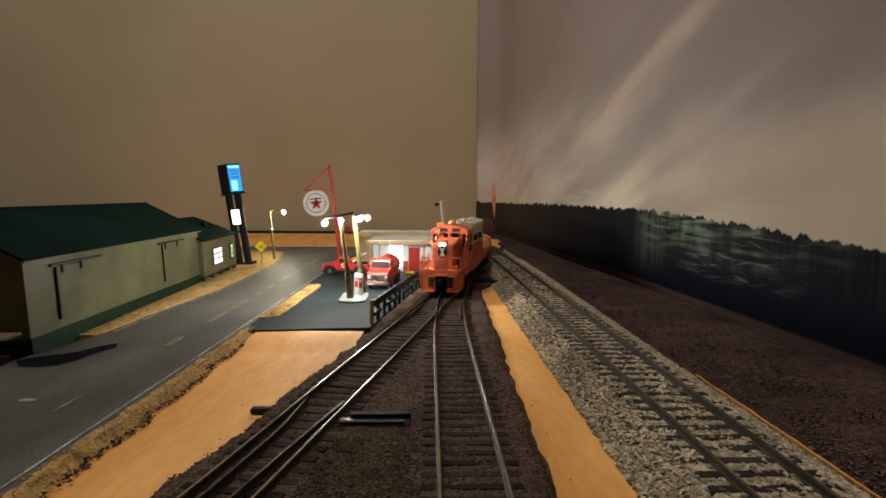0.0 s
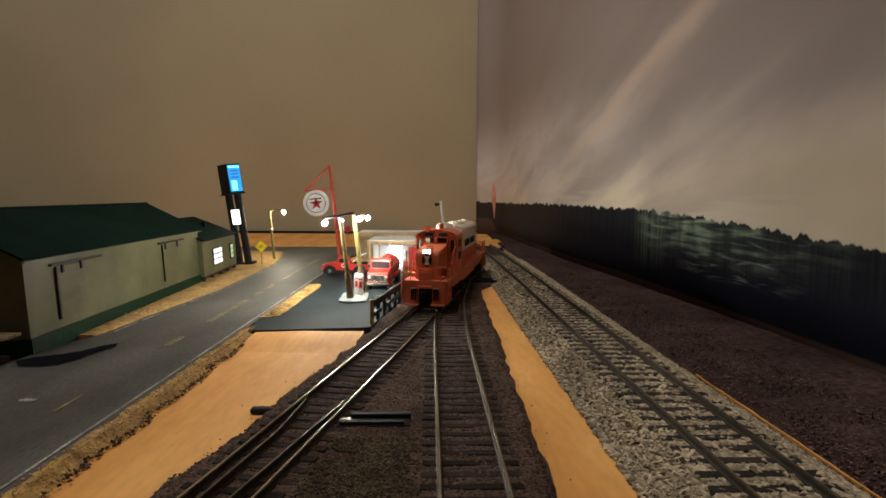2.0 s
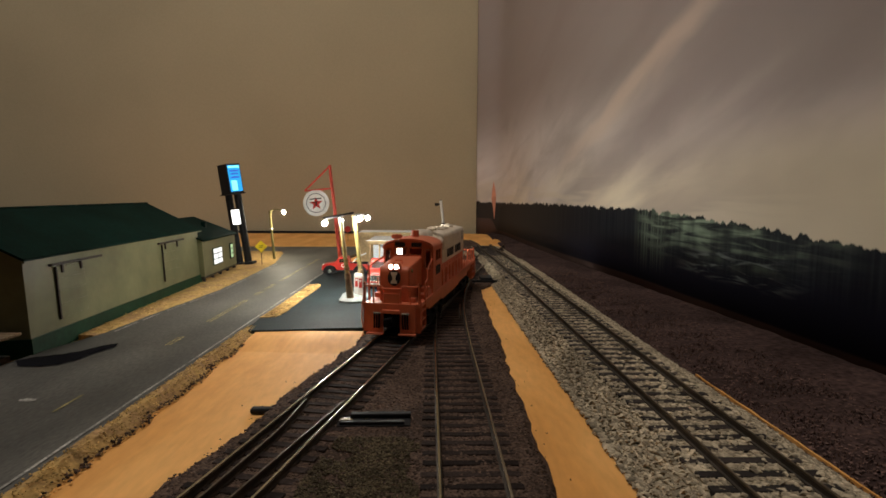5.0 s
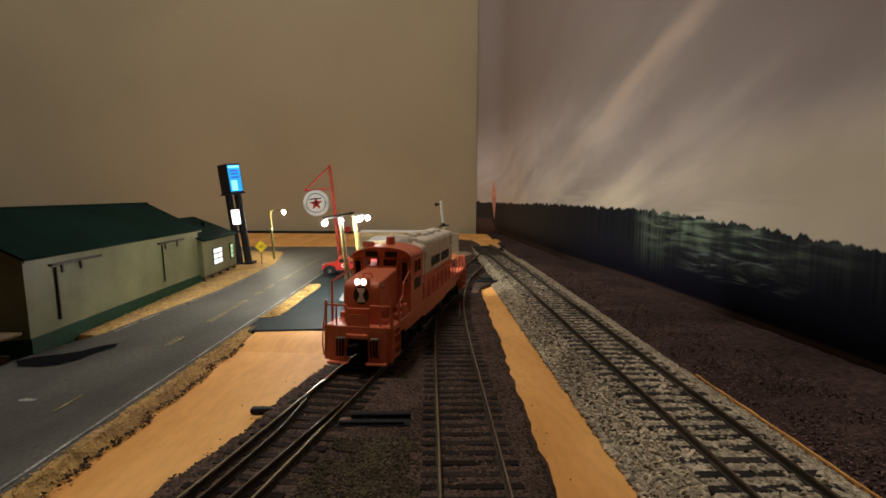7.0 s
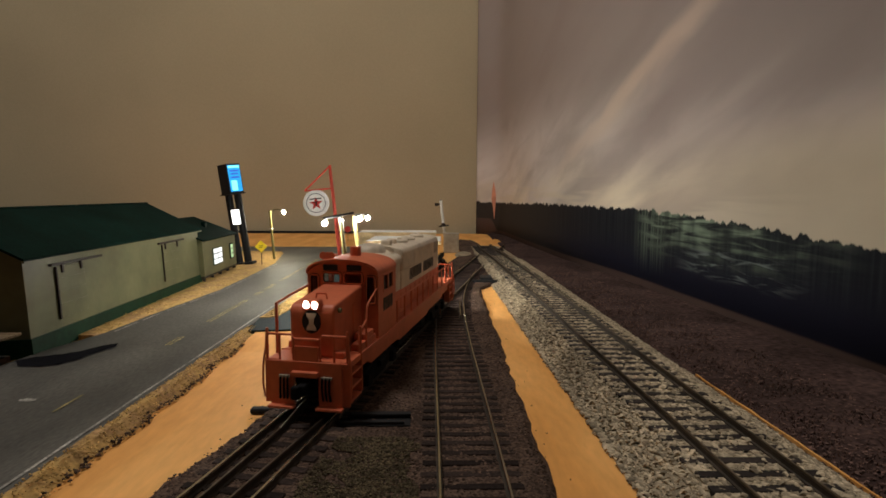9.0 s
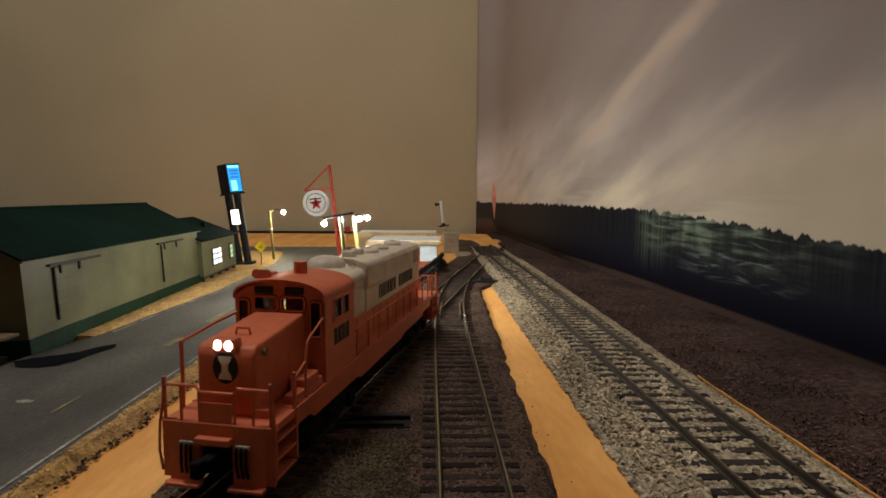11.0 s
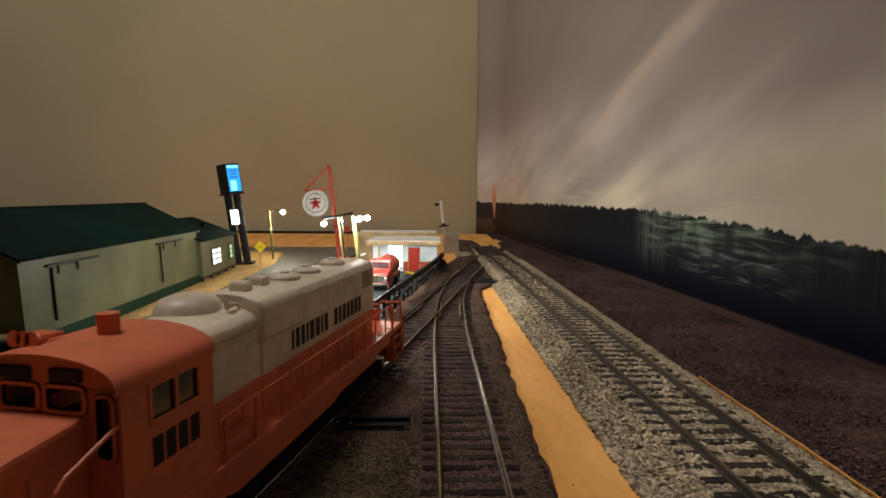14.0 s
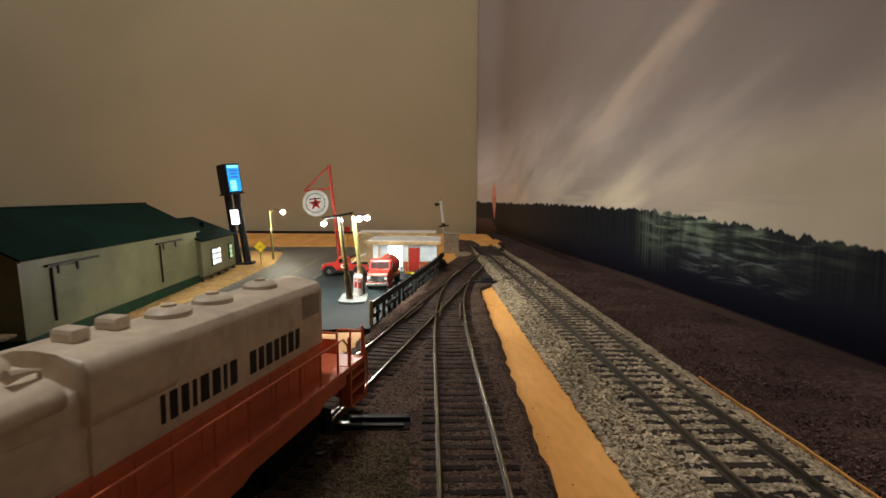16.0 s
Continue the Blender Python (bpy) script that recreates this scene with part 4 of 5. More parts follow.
    window(0.6, 7.9, 38.5, 42.7)
    window(9.6, 12.9, 31.2, 41.6)
    window(-12.9, -9.6, 31.2, 41.6)
    for w in (-1, 1):
        part("number_board", B(X1 - 0.3, X1 + 0.7, min(w * 1.8, w * 7.6), max(w * 1.8, w * 7.6), 43.4, 45.6, bevel=0.3), M_LETTER, cab, "dark number board")
        sw = part("side_window", B(-53.5, -40.5, min(w * (H - 0.6), w * (H - 0.4)), max(w * (H - 0.6), w * (H - 0.4)), 34.9, 41), M_GLASS, cab, "dark sliding cab window")
        for x in (-53.8, -47.4, -40.8):
            part("window_post", B(x, x + 0.8, min(w * (H - 0.3), w * (H + 0.25)), max(w * (H - 0.3), w * (H + 0.25)), 34.5, 41.4, bevel=0.1), M_ORANGE, sw)
        for z in (34.5, 40.8):
            part("window_rail", B(-53.8, -40.0, min(w * (H - 0.3), w * (H + 0.25)), max(w * (H - 0.3), w * (H + 0.25)), z, z + 0.7, bevel=0.1), M_ORANGE, sw)
        for k in range(4):
            x = -53.0 + 3.3 * k
            part("number_bar", B(x, x + 2.5, min(w * (H - 0.1), w * (H + 0.14)), max(w * (H - 0.1), w * (H + 0.14)), 27.2, 32.2), M_LETTER, cab, "black number bar")
    part("antenna_box", T([(-47.5, 0.5, 47.4), (-47.5, 0.5, 51.4)], 2.1, 6), M_ORANGE, cab)
    part("beacon", T([(-40, -7.5, 46.5), (-40, -7.5, 48.0), (-40, -7.5, 48.8)], [2.0, 2.0, 1.2], 12), M_ORANGE, cab)
    for y in (-9.4, -7.6, -5.9):
        part("horn_bell", T([(-44, y, 48.3), (-39, y, 48.4), (-38, y, 48.5)], [0.4, 0.8, 1.5], 8), M_ORANGE, cab)
    # long hood: orange below, white above
    lpart("hood_base", B(-170.8, -57.5, -10.5, 10.5, 18, 27.9, bevel=0.2), M_ORANGE, loco)
    up = [(10.2, 27.9), (10.2, 40.5), (9.4, 42.2), (5, 43.4), (0, 43.8), (-5, 43.4), (-9.4, 42.2), (-10.2, 40.5), (-10.2, 27.9)]
    mid = lpart("hood_middle", PR(up, -86, -57.6, "x", bevel=0.25), M_LOCOWHITE, loco, "white hood section", True)
    up = [(10.9, 27.9), (10.9, 44.2), (9.8, 46.2), (5, 47.2), (0, 47.5), (-5, 47.2), (-9.8, 46.2), (-10.9, 44.2), (-10.9, 27.9)]
    rear = lpart("hood_rear", PR(up, -171.0, -86, "x", bevel=0.3), M_LOCOWHITE, loco, "white rear hood section", True)
    bl = [(10.2, 40.6), (13.0, 41.4), (13.0, 43.6), (11, 45.3), (5, 46.6), (0, 46.9), (-5, 46.6), (-11, 45.3), (-13.0, 43.6), (-13.0, 41.4), (-10.2, 40.6)]
    lpart("dynamic_brake_blister", PR(bl, -81, -60, "x", bevel=0.8), M_LOCOWHITE, mid, "", True)
    fl = [(10.8, 36.0), (12.4, 37.6), (12.4, 45.0), (11.0, 46.9), (5, 47.8), (0, 48.1), (-5, 47.8), (-11.0, 46.9), (-12.4, 45.0), (-12.4, 37.6), (-10.8, 36.0)]
    lpart("air_filter_box", PR(fl, -106, -85, "x", bevel=0.9), M_LOCOWHITE, rear, "", True)
    lpart("roof_fan", T([(-73, -2, 45.0), (-73, -2, 48.0), (-73, -2, 49.4), (-73, -2, 50.1), (-73, -2, 50.4)], [8.4, 7.8, 6.4, 4.2, 1.5], 28), M_LOCOWHITE, mid, "", True)
    for x in (-116, -131, -152):
        fan = lpart("roof_fan", T([(x, 0, 46.8), (x, 0, 48.2), (x, 0, 48.9), (x, 0, 49.2)], [5.3, 5.1, 4.2, 2.2], 24), M_LOCOWHITE, rear, "", True)
        lpart("fan_hub", T([(x, 0, 49.0), (x, 0, 49.7)], 1.7, 14), M_LOCOWHITE, fan)
    for x in (-92, -101):
        lpart("exhaust_outlet", B(x - 2, x + 2, -3.0, 3.0, 47.5, 50.4, bevel=0.9), M_LOCOWHITE, rear)
    lpart("horn", T([(-80, 8, 44), (-80, 8, 47), (-78, 8, 47.4), (-75, 8, 47.5)], [0.4, 0.4, 0.5, 1.1], 8), M_LOCOWHITE, mid, "small roof horn")
    for w in (-1, 1):
        yo, yi = w * 10.9, w * 11.1
        for k in range(12):
            x = -58 - 9.2 * k
            if -56 > x > -170:
                lpart("hood_door", B(x - 8.4, x, min(w * 10.4, w * 10.72), max(w * 10.4, w * 10.72), 19.2, 27.0, bevel=0.12), M_ORANGE, loco)
        for k in range(5):
            x = -111 - 9.8 * k
            lpart("hood_panel", B(x - 9.2, x, min(w * 10.8, w * 11.0), max(w * 10.8, w * 11.0), 36.6, 43.4, bevel=0.08), M_LOCOWHITE, rear)
        grille = lpart("radiator_grille", B(-169, -158, min(w * 10.8, w * 11.05), max(w * 10.8, w * 11.05), 37.5, 44, bevel=0.08), M_GREYBOX, rear, "grey radiator grille")
        for k in range(7):
            z = 38.2 + 0.85 * k
            lpart("slat", B(-168.4, -158.6, min(w * 11.0, w * 11.25), max(w * 11.0, w * 11.25), z, z + 0.4), M_GREYBOX, grille)
        lpart("louvre_panel", B(-84, -60, min(w * 10.1, w * 10.4), max(w * 10.1, w * 10.4), 29, 38, bevel=0.1), M_LOCOWHITE, mid)
        # plain dark bars stand for the railway's name
        widths = [1.2, 2.1, 2.1, 1.2, 2.7, 2.7, 1.2, 2.5, 0, 2.6, 2.2, 2.7, 2.2, 2.6, 2.7, 2.1]
        x = -101.5
        for q in widths:
            if q == 0:
                x -= 4.2
                continue
            lpart("name_bar", B(x - q, x, min(w * 10.85, w * 11.12), max(w * 10.85, w * 11.12), 30.2, 35.7, bevel=0.05), M_LETTER, rear, "black lettering bar")
            x -= q + 1.25
        # handrail along the walkway
        pts = [(-60, w * 16.4, 27.2)] + [(-57 - 11.6 * k, w * 16.4, 27.6) for k in range(1, 10)] + [(-176, w * 16.4, 27.6), (-179, w * 16.5, 25), (-181, w * 16.7, 19)]
        lpart("handrail", T(pts, 0.36, 6), M_ORANGE, loco)
        for k in range(10):
            x = -62 - 12.2 * k
            lpart("stanchion", T([(x, w * 16.4, 17), (x, w * 16.4, 27.5)], 0.4, 6), M_ORANGE, loco)
        pts = [(-34.5, w * 16.2, 37.0), (-32, w * 16.3, 36.4), (-24, w * 16.3, 33.6), (-22.6, w * 16.3, 32.4), (-21.4, w * 16.3, 27.8), (-15, w * 16.4, 25.6), (-13.5, w * 16.5, 24.2), (-13.2, w * 16.6, 17.5)]
        if w < 0:
            pts = [(-34.5, -16.2, 37.6), (-24, -16.8, 36.8), (-8.5, -17.0, 35.2)]
        lpart("nose_handrail", T(pts, 0.42, 6), M_ORANGE, loco)
        lpart("stanchion", T([(-21.4, w * 16.3, 17.5), (-21.4, w * 16.3, 27.8)], 0.42, 6), M_ORANGE, loco)
        lpart("battery_box", B(-33, -15.5, min(w * 12, w * 16.2), max(w * 12, w * 16.2), 18, 20.4, bevel=0.3), M_ORANGE, loco)
        lpart("walkway_box", B(-78, -56, min(w * 11, w * 15.5), max(w * 11, w * 15.5), 18, 20.8, bevel=0.3), M_ORANGE, loco)
    lpart("rear_headlight", T([(-171.2, 0, 43), (-172.4, 0, 43)], 1.6, 12), M_CHROME, rear)
    lpart("rear_door", B(-171.9, -171.4, -4, 4, 19, 36, bevel=0.15), M_LOCOWHITE, rear)
    make_end(loco, True)
    make_end(loco, False)
    tank = lpart("fuel_tank", PR([(13, 11.5), (14.2, 9), (13.4, 4.5), (10.5, 2.8), (-10.5, 2.8), (-13.4, 4.5), (-14.2, 9), (-13, 11.5)], -116, -72, "x", bevel=0.5), M_UNDER, loco, "black fuel tank")
    lpart("underframe", B(-189, -4, -8, 8, 11, 16), M_UNDER, loco)
    axles = []
    for c in (-39.0, -147.0):
        bm = B(c - 8, c + 8, -9, 9, 5, 11.5, bevel=0.6)
        truck = part("truck", bm, M_UNDER, loco, "black four-wheel truck")
        for w in (-1, 1):
            prof = [(c - 21, 6), (c - 21, 8.5), (c - 10, 10), (c - 6, 11.4), (c + 6, 11.4), (c + 10, 10), (c + 21, 8.5), (c + 21, 6), (c + 12, 5), (c + 7, 2.6), (c - 7, 2.6), (c - 12, 5)]
            part("side_frame", PR(prof, w * 10.8, w * 13.0, "y", bevel=0.3), M_UNDER, truck)
            for d in (-15.7, 15.7):
                part("journal_box", B(c + d - 2.6, c + d + 2.6, min(w * 12.6, w * 14.6), max(w * 12.6, w * 14.6), 3.6, 8.4, bevel=0.5), M_UNDER, truck)
            part("brake_cylinder", T([(c - 4, w * 13.6, 8), (c + 4, w * 13.6, 8)], 1.3, 10), M_UNDER, truck)
        for d in (-15.7, 15.7):
            bm = tube(bmesh.new(), [(0, -8.9, 0), (0, -6.6, 0)], 5.8, 24)
            tube(bm, [(0, 6.6, 0), (0, 8.9, 0)], 5.8, 24)
            tube(bm, [(0, -7.0, 0), (0, -6.4, 0)], 6.5, 24)
            tube(bm, [(0, 6.4, 0), (0, 7.0, 0)], 6.5, 24)
            tube(bm, [(0, -10.6, 0), (0, 10.6, 0)], 1.1, 10)
            ws = part("wheelset", bm, M_WHEEL, truck, "dark steel wheelset")
            ws.location = ((c + d) * U, 0, 5.8 * U)
            axles.append((ws, c + d))
    return loco, axles


def loco_pose(t):
    """The locomotive on its track: the front truck leads, the rear truck follows."""
    y_front = float(np.interp(t, (0, 4, 7, 9, 11.5, 13.5, 16), (403.0, 303.5, 230.3, 181.3, 120.0, 69.6, 7.3)))
    y = y_front + 38.3
    fx, fy = track_left(y), y
    ry = y + 106.1
    rx = track_left(ry)
    a = math.atan2(rx - fx, ry - fy)
    px, py = fx - 39.0 * math.sin(a), fy - 39.0 * math.cos(a)
    return pose(px * U, py * U, 5.0 * U, 0, 0, -90.0 - math.degrees(a))


locomotive, axles = make_locomotive()


def motions():
    walk(locomotive, [(0.5 * k, loco_pose(0.5 * k)) for k in range(33)])
    roll_rate = 25.3 / 5.8 * 180 / math.pi
    for ws, x in axles:
        walk(ws, [(min(16.0, 0.25 * k), pose(x * U, 0, 5.8 * U, 0, roll_rate * 0.25 * k, 0)) for k in range(65)])

# ---------------------------------------------------------------- freight house


def gable_roof(length, depth, z_eave, z_ridge, over, thick, ridge_at=0.5):
    m = depth * ridge_at
    s = (z_ridge - z_eave) / m
    prof = [(-over, z_eave - over * s), (m, z_ridge), (depth + over, z_eave - over * (z_ridge - z_eave) / (depth - m))]
    prof += [(prof[2][0], prof[2][1] + thick), (m, z_ridge + thick * 1.1), (prof[0][0], prof[0][1] + thick)]
    return PR(prof, -over, length + over, "x", bevel=0.15)


def gable_walls(length, depth, z0, z_eave, z_ridge):
    return PR([(0, z0), (0, z_eave), (depth / 2, z_ridge - 0.4), (depth, z_eave), (depth, z0)], 0, length, "x", bevel=0.2)


def make_freight_house():
    h = thing("freight_house", -188.5, 257, ROAD_Z, 93.2, "cream freight house with dark green gable roof beside the road", "house", lean=3.0)
    L, D = 214, 78
    part("wall", gable_walls(L, D, 6.5, 44.5, 66), M_CREAM, h)
    part("foundation", B(-0.6, L + 0.6, -0.7, D, -2, 7.2, bevel=0.2), M_GREENBASE, h, "green painted foundation")
    roof = part("roof", gable_roof(L, D, 44.5, 66.4, 2.6, 1.3), M_GREEN, h, "glossy dark green roof")
    part("ridge_cap", T([(-2.6, D / 2, 67.8), (L + 2.6, D / 2, 67.8)], 0.8, 8), M_GREEN, roof)
    part("fascia", B(-2, L + 2, -2.5, -1.7, 42.4, 43.8), M_CREAM, roof)
    for x0, x1, t0, t1 in ((23, 47, 18, 64), (144, 172, 138, 181)):
        door = part("sliding_door", B(x0, x1, -0.9, 0.1, 12.0, 37.6, bevel=0.15), M_CREAM, h, "cream sliding freight door")
        for k in range(1, 4):
            part("door_batten", B(x0 + 0.6, x1 - 0.6, -1.2, -0.8, 12 + k * 6.4, 12.7 + k * 6.4, bevel=0.08), M_CREAM, door)
        # Dark strip drawn for the shadow that falls beside the door panel.
        part("door_edge", B(x0 - (0.7 if x0 < 50 else 0.2), x0 + 0.3, -1.15, -0.2, 11.6, 37.8, bevel=0.1), M_IRON, door, "dark strip drawn in as shade along the door edge")
        track = part("door_track", B(t0, t1, -1.9, -0.2, 38.4, 39.6, bevel=0.1), M_IRON, h, "dark iron door track")
        for x in (x0 + 3.5, x1 - 4):
            part("hanger", B(x, x + 1.3, -1.7, -0.7, 34.4, 39, bevel=0.1), M_IRON, track)
    # office annex at the far end
    a = thing("office_annex", -196.5, 468.5, ROAD_Z, 94.3, "small cream office annex with lit windows and green roof", "house", lean=3.0)
    La, Da = 93, 76
    part("wall", gable_walls(La, Da, 4.6, 34.5, 51), M_CREAM, a)
    part("roof", gable_roof(La, Da, 34.5, 51.5, 2.2, 1.2), M_GREEN, a, "glossy dark green roof")
    part("chimney", B(60, 64, 16, 20, 42, 48, bevel=0.2), M_GREEN, a)
    part("floor_beam", B(0, La, 0.4, Da, 3.0, 4.8), M_IRON, a)
    for x in (2, 24, 46, 68, 90):
        part("pier", B(x - 1.2, x + 1.2, 0.6, 3.4, -1, 3.2), M_IRON, a)
    win = part("window", B(23.5, 48.5, -0.7, 0.0, 11.0, 26.0, bevel=0.15), M_GREENBASE, a, "dark-framed six-pane window")
    for i in range(2):
        for k in range(3):
            x0, z0 = 24.9 + 12.2 * i, 12.0 + 4.7 * k
            part("pane", B(x0, x0 + 9.8, -0.95, -0.6, z0, z0 + 3.7), M_LITPANE, win, "lit window pane")
    win = part("window", B(73, 83, -0.7, 0.0, 11.6, 26.0, bevel=0.15), M_GREEN, a, "narrow window with green frame")
    for k in range(3):
        part("pane", B(74.4, 81.6, -0.95, -0.6, 12.5 + 4.4 * k, 16.2 + 4.4 * k), M_LITGREEN, win, "dim lit pane")
    # loading dock at the near end
    d = thing("loading_dock", -214, 243, ROAD_Z, 0, "low wooden loading dock with a pale edge against the freight house", "dock")
    for k in range(6):
        part("plank", B(-24, 23.5, -13 + 4 * k, -9.3 + 4 * k, 10.0, 11.2, bevel=0.12), M_POST, d)
    part("edge_beam", B(-24, 23.5, -14.2, -13.1, 9.6, 11.4, bevel=0.15), M_CREAM, d, "pale dock edge")
    for x in (-20, -2, 17, 22):
        part("post", B(x - 1.1, x + 1.1, -13, -10.8, -0.6, 10.1, bevel=0.15), M_POST, d)


def make_roadside():
    # tall pylon sign
    s = thing("pylon_sign", -205.5, 588, ROAD_Z, 0, "tall black twin-post pylon sign with lit blue panel", "sign", lean=7.6)
    for x in (-4.6, 4.6):
        part("post", T([(x, 0, 0), (x, 0, 74)], 3.7, 14), M_BLACK, s)
    part("base", B(-9, 11, -6, 6, -0.5, 2.2, bevel=0.4), M_BLACK, s)
    head = part("cabinet", B(-8, 8, -7.7, 7.7, 73, 103, bevel=0.4), M_BLACK, s, "black sign cabinet")
    part("lower_rim", B(-9.2, 9.2, -8.8, 8.8, 72.2, 73.4, bevel=0.2), M_BLACK, head)
    part("lit_panel", B(-6.8, 6.8, -8.0, -7.6, 75, 101.5), M_CYAN, head, "glowing blue sign panel")
    part("bright_field", B(-4.8, 1.5, -8.15, -7.95, 76, 86), M_CYANPALE, head, "paler glowing field")
    part("bright_field", B(-6.2, 6.2, -8.15, -7.95, 98.8, 100.9), M_CYANPALE, head, "paler glowing strip")
    for z, w in ((95, 5), (92, 4.2), (88.5, 5)):
        part("text_bar", B(-w, w, -8.2, -7.95, z, z + 1.5), M_BLUEDK, head, "dark blue lettering bar")
    head.matrix_basis = pose(0, 0, 0, 0, 0, 54)
    low = part("lower_sign", B(-6.5, 6.5, -6.0, -4.6, 41.5, 57, bevel=0.2), M_BLACK, s)
    part("lit_face", B(-6.0, 6.0, -6.3, -5.95, 42, 56.5), M_LITSIGN, low, "glowing white sign face")
    low.matrix_basis = pose(-0.0022, -0.002, 0, 0, 0, 54)
    # street lamp
    p = thing("street_lamp", -187.5, 632, ROAD_Z, 0, "wooden street lamp pole with lit globe", "street lamp", lean=4.0)
    part("pole", T([(0, 0, -0.5), (0, 0, 30), (0, 0, 54)], [1.5, 1.35, 1.1], 10), M_BRASSPOLE, p)
    part("band", T([(0, 0, 33.5), (0, 0, 34.8)], 1.7, 10), M_WHITE, p)
    part("arm", T([(0, 0, 48), (1.5, 0, 52.5), (4.5, 0, 54.8), (9, 0, 55), (14.5, 0, 53.4)], 0.55, 8), M_BRASSPOLE, p)
    part("reflector", T([(15.2, 0, 55), (15.2, 0, 53.6), (15.2, 0, 52.6)], [1.0, 2.8, 3.2], 14), M_WHITE, p)
    part("globe", ball(bmesh.new(), (15.2, 0, 51.4), 1.75), M_STREETBULB, p, "lit globe", smooth=True)
    # yellow diamond sign
    w = thing("warning_sign", -184.5, 579, ROAD_Z, 8, "yellow diamond warning sign on a thin post", "road sign", lean=1.5)
    part("post", T([(0, 0.4, 0), (0, 0.4, 20)], 0.35, 6), M_IRON, w)
    part("plate", PR([(0, 13.2), (6.2, 19.4), (0, 25.6), (-6.2, 19.4)], -0.3, 0.1, "y"), M_YSIGN, w, "yellow diamond plate")
    for k in range(2):
        part("text_bar", B(-1.7, 1.7, -0.5, -0.28, 18.3 + 1.6 * k, 18.8 + 1.6 * k), M_LETTER, w)
    # small red round sign far down the road
    w = thing("stop_sign", -151, 905, 0, 0, "small red octagonal stop sign on a post", "road sign")
    part("post", T([(0, 0.4, 0), (0, 0.4, 19)], 0.5, 6), M_POST, w)
    part("plate", T([(0, -0.3, 19), (0, 0.1, 19)], 5.2, 8), M_RED, w)
    # oil company sign: pole, bracket and round disc
    g = thing("filling_station_sign", -108, 600, ROAD_Z, 0, "red bracket pole with a round white star sign", "sign", lean=5.7)
    part("pole", T([(0, 0, -0.5), (0, 0, 45), (0, 0, 103)], [2.1, 1.9, 1.5], 12), M_PINKRED, g)
    part("arm", B(-29, 0.5, -0.9, 0.9, 78.2, 79.8, bevel=0.2), M_PINKRED, g)
    part("brace", T([(0, 0, 102), (-28.5, 0, 79.4)], 0.9, 8), M_PINKRED, g)
    for x in (-24, -10):
        part("hanger", T([(x, 0, 75), (x, 0, 78.6)], 0.35, 6), M_PINKRED, g)
    disc = part("disc", T([(-18.3, -0.9, 65.4), (-18.3, 0.9, 65.4)], 13.6, 40), M_WHITE, g, "round white sign disc")
    bm = bmesh.new()
    n = 40
    for r0, r1 in ((9.6, 10.2),):
        u = [bm.verts.new((-18.3 + r0 * math.cos(2 * math.pi * k / n), -1.05, 65.4 + r0 * math.sin(2 * math.pi * k / n))) for k in range(n)]
        v = [bm.verts.new((-18.3 + r1 * math.cos(2 * math.pi * k / n), -1.05, 65.4 + r1 * math.sin(2 * math.pi * k / n))) for k in range(n)]
        for k in range(n):
            bm.faces.new((u[k], u[(k + 1) % n], v[(k + 1) % n], v[k]))
    part("ring", bm, M_LETTER, disc, "thin dark ring")
    star = [(-18.3 + (7.4 if k % 2 == 0 else 2.9) * math.sin(math.pi * k / 5), 64.8 + (7.4 if k % 2 == 0 else 2.9) * math.cos(math.pi * k / 5)) for k in range(10)]
    part("star", PR(star, -1.15, -0.88, "y"), M_RED, disc, "red five-point star")
    part("text_bar", B(-24.3, -12.3, -1.2, -0.88, 69.2, 70.4), M_LETTER, disc)
    part("letter_bar", B(-19.1, -17.5, -1.3, -1.1, 62.2, 66.6), M_LETTER, disc)
    part("letter_bar", B(-20.8, -15.8, -1.3, -1.1, 66.0, 67.0), M_LETTER, disc)


# ---------------------------------------------------------------- filling station


def make_apron():
    ring = [(-108.4, 331), (-105, 303), (-80, 306), (-60, 309), (-40, 311), (-36, 345), (-31, 380), (-22, 440), (-13, 500), (-6, 545), (-2, 600), (-110, 604), (-110, 470), (-108.4, 462)]
    fine = []
    for (x0, y0), (x1, y1) in zip(ring, ring[1:] + ring[:1]):
        for k in range(5):
            x, y = x0 + (x1 - x0) * k / 5, y0 + (y1 - y0) * k / 5
            e = 0.7 if y < 312 else 0.1
            fine.append((x, y + e * nz(x, y, 4)))
    tagged(mesh_object("pavement", PR(fine, -0.5, ROAD_Z + 0.35, "z"), M_APRON), "dark asphalt forecourt of the filling station", "pavement", kind="structure")
    ring = [(-108.2, 334), (-100, 336), (-97.5, 350), (-97.5, 400), (-96.5, 440), (-98, 454), (-101, 459), (-104.5, 458), (-106, 450), (-107.4, 420)]
    fine = []
    for (x0, y0), (x1, y1) in zip(ring, ring[1:] + ring[:1]):
        for k in range(6):
            x, y = x0 + (x1 - x0) * k / 6, y0 + (y1 - y0) * k / 6
            fine.append((x + 0.7 * nz(x, y, 5), y + 0.7 * nz(y, x, 5)))
    isl = tagged(mesh_object("traffic_island", PR(fine, 2, ROAD_Z + 0.9, "z", bevel=0.2), M_FOAM), "sandy yellow island between road and forecourt", "ground", kind="structure")
    rng = np.random.default_rng(31)
    spots = [(-107 + 9 * rng.random(), 337 + 116 * rng.random(), ROAD_Z + 1.1) for k in range(700)]
    scatter_stones("foam_clump", np.array(spots), 1.2, M_FOAMBIT, isl, "loose foam crumbs", flat=0.7)


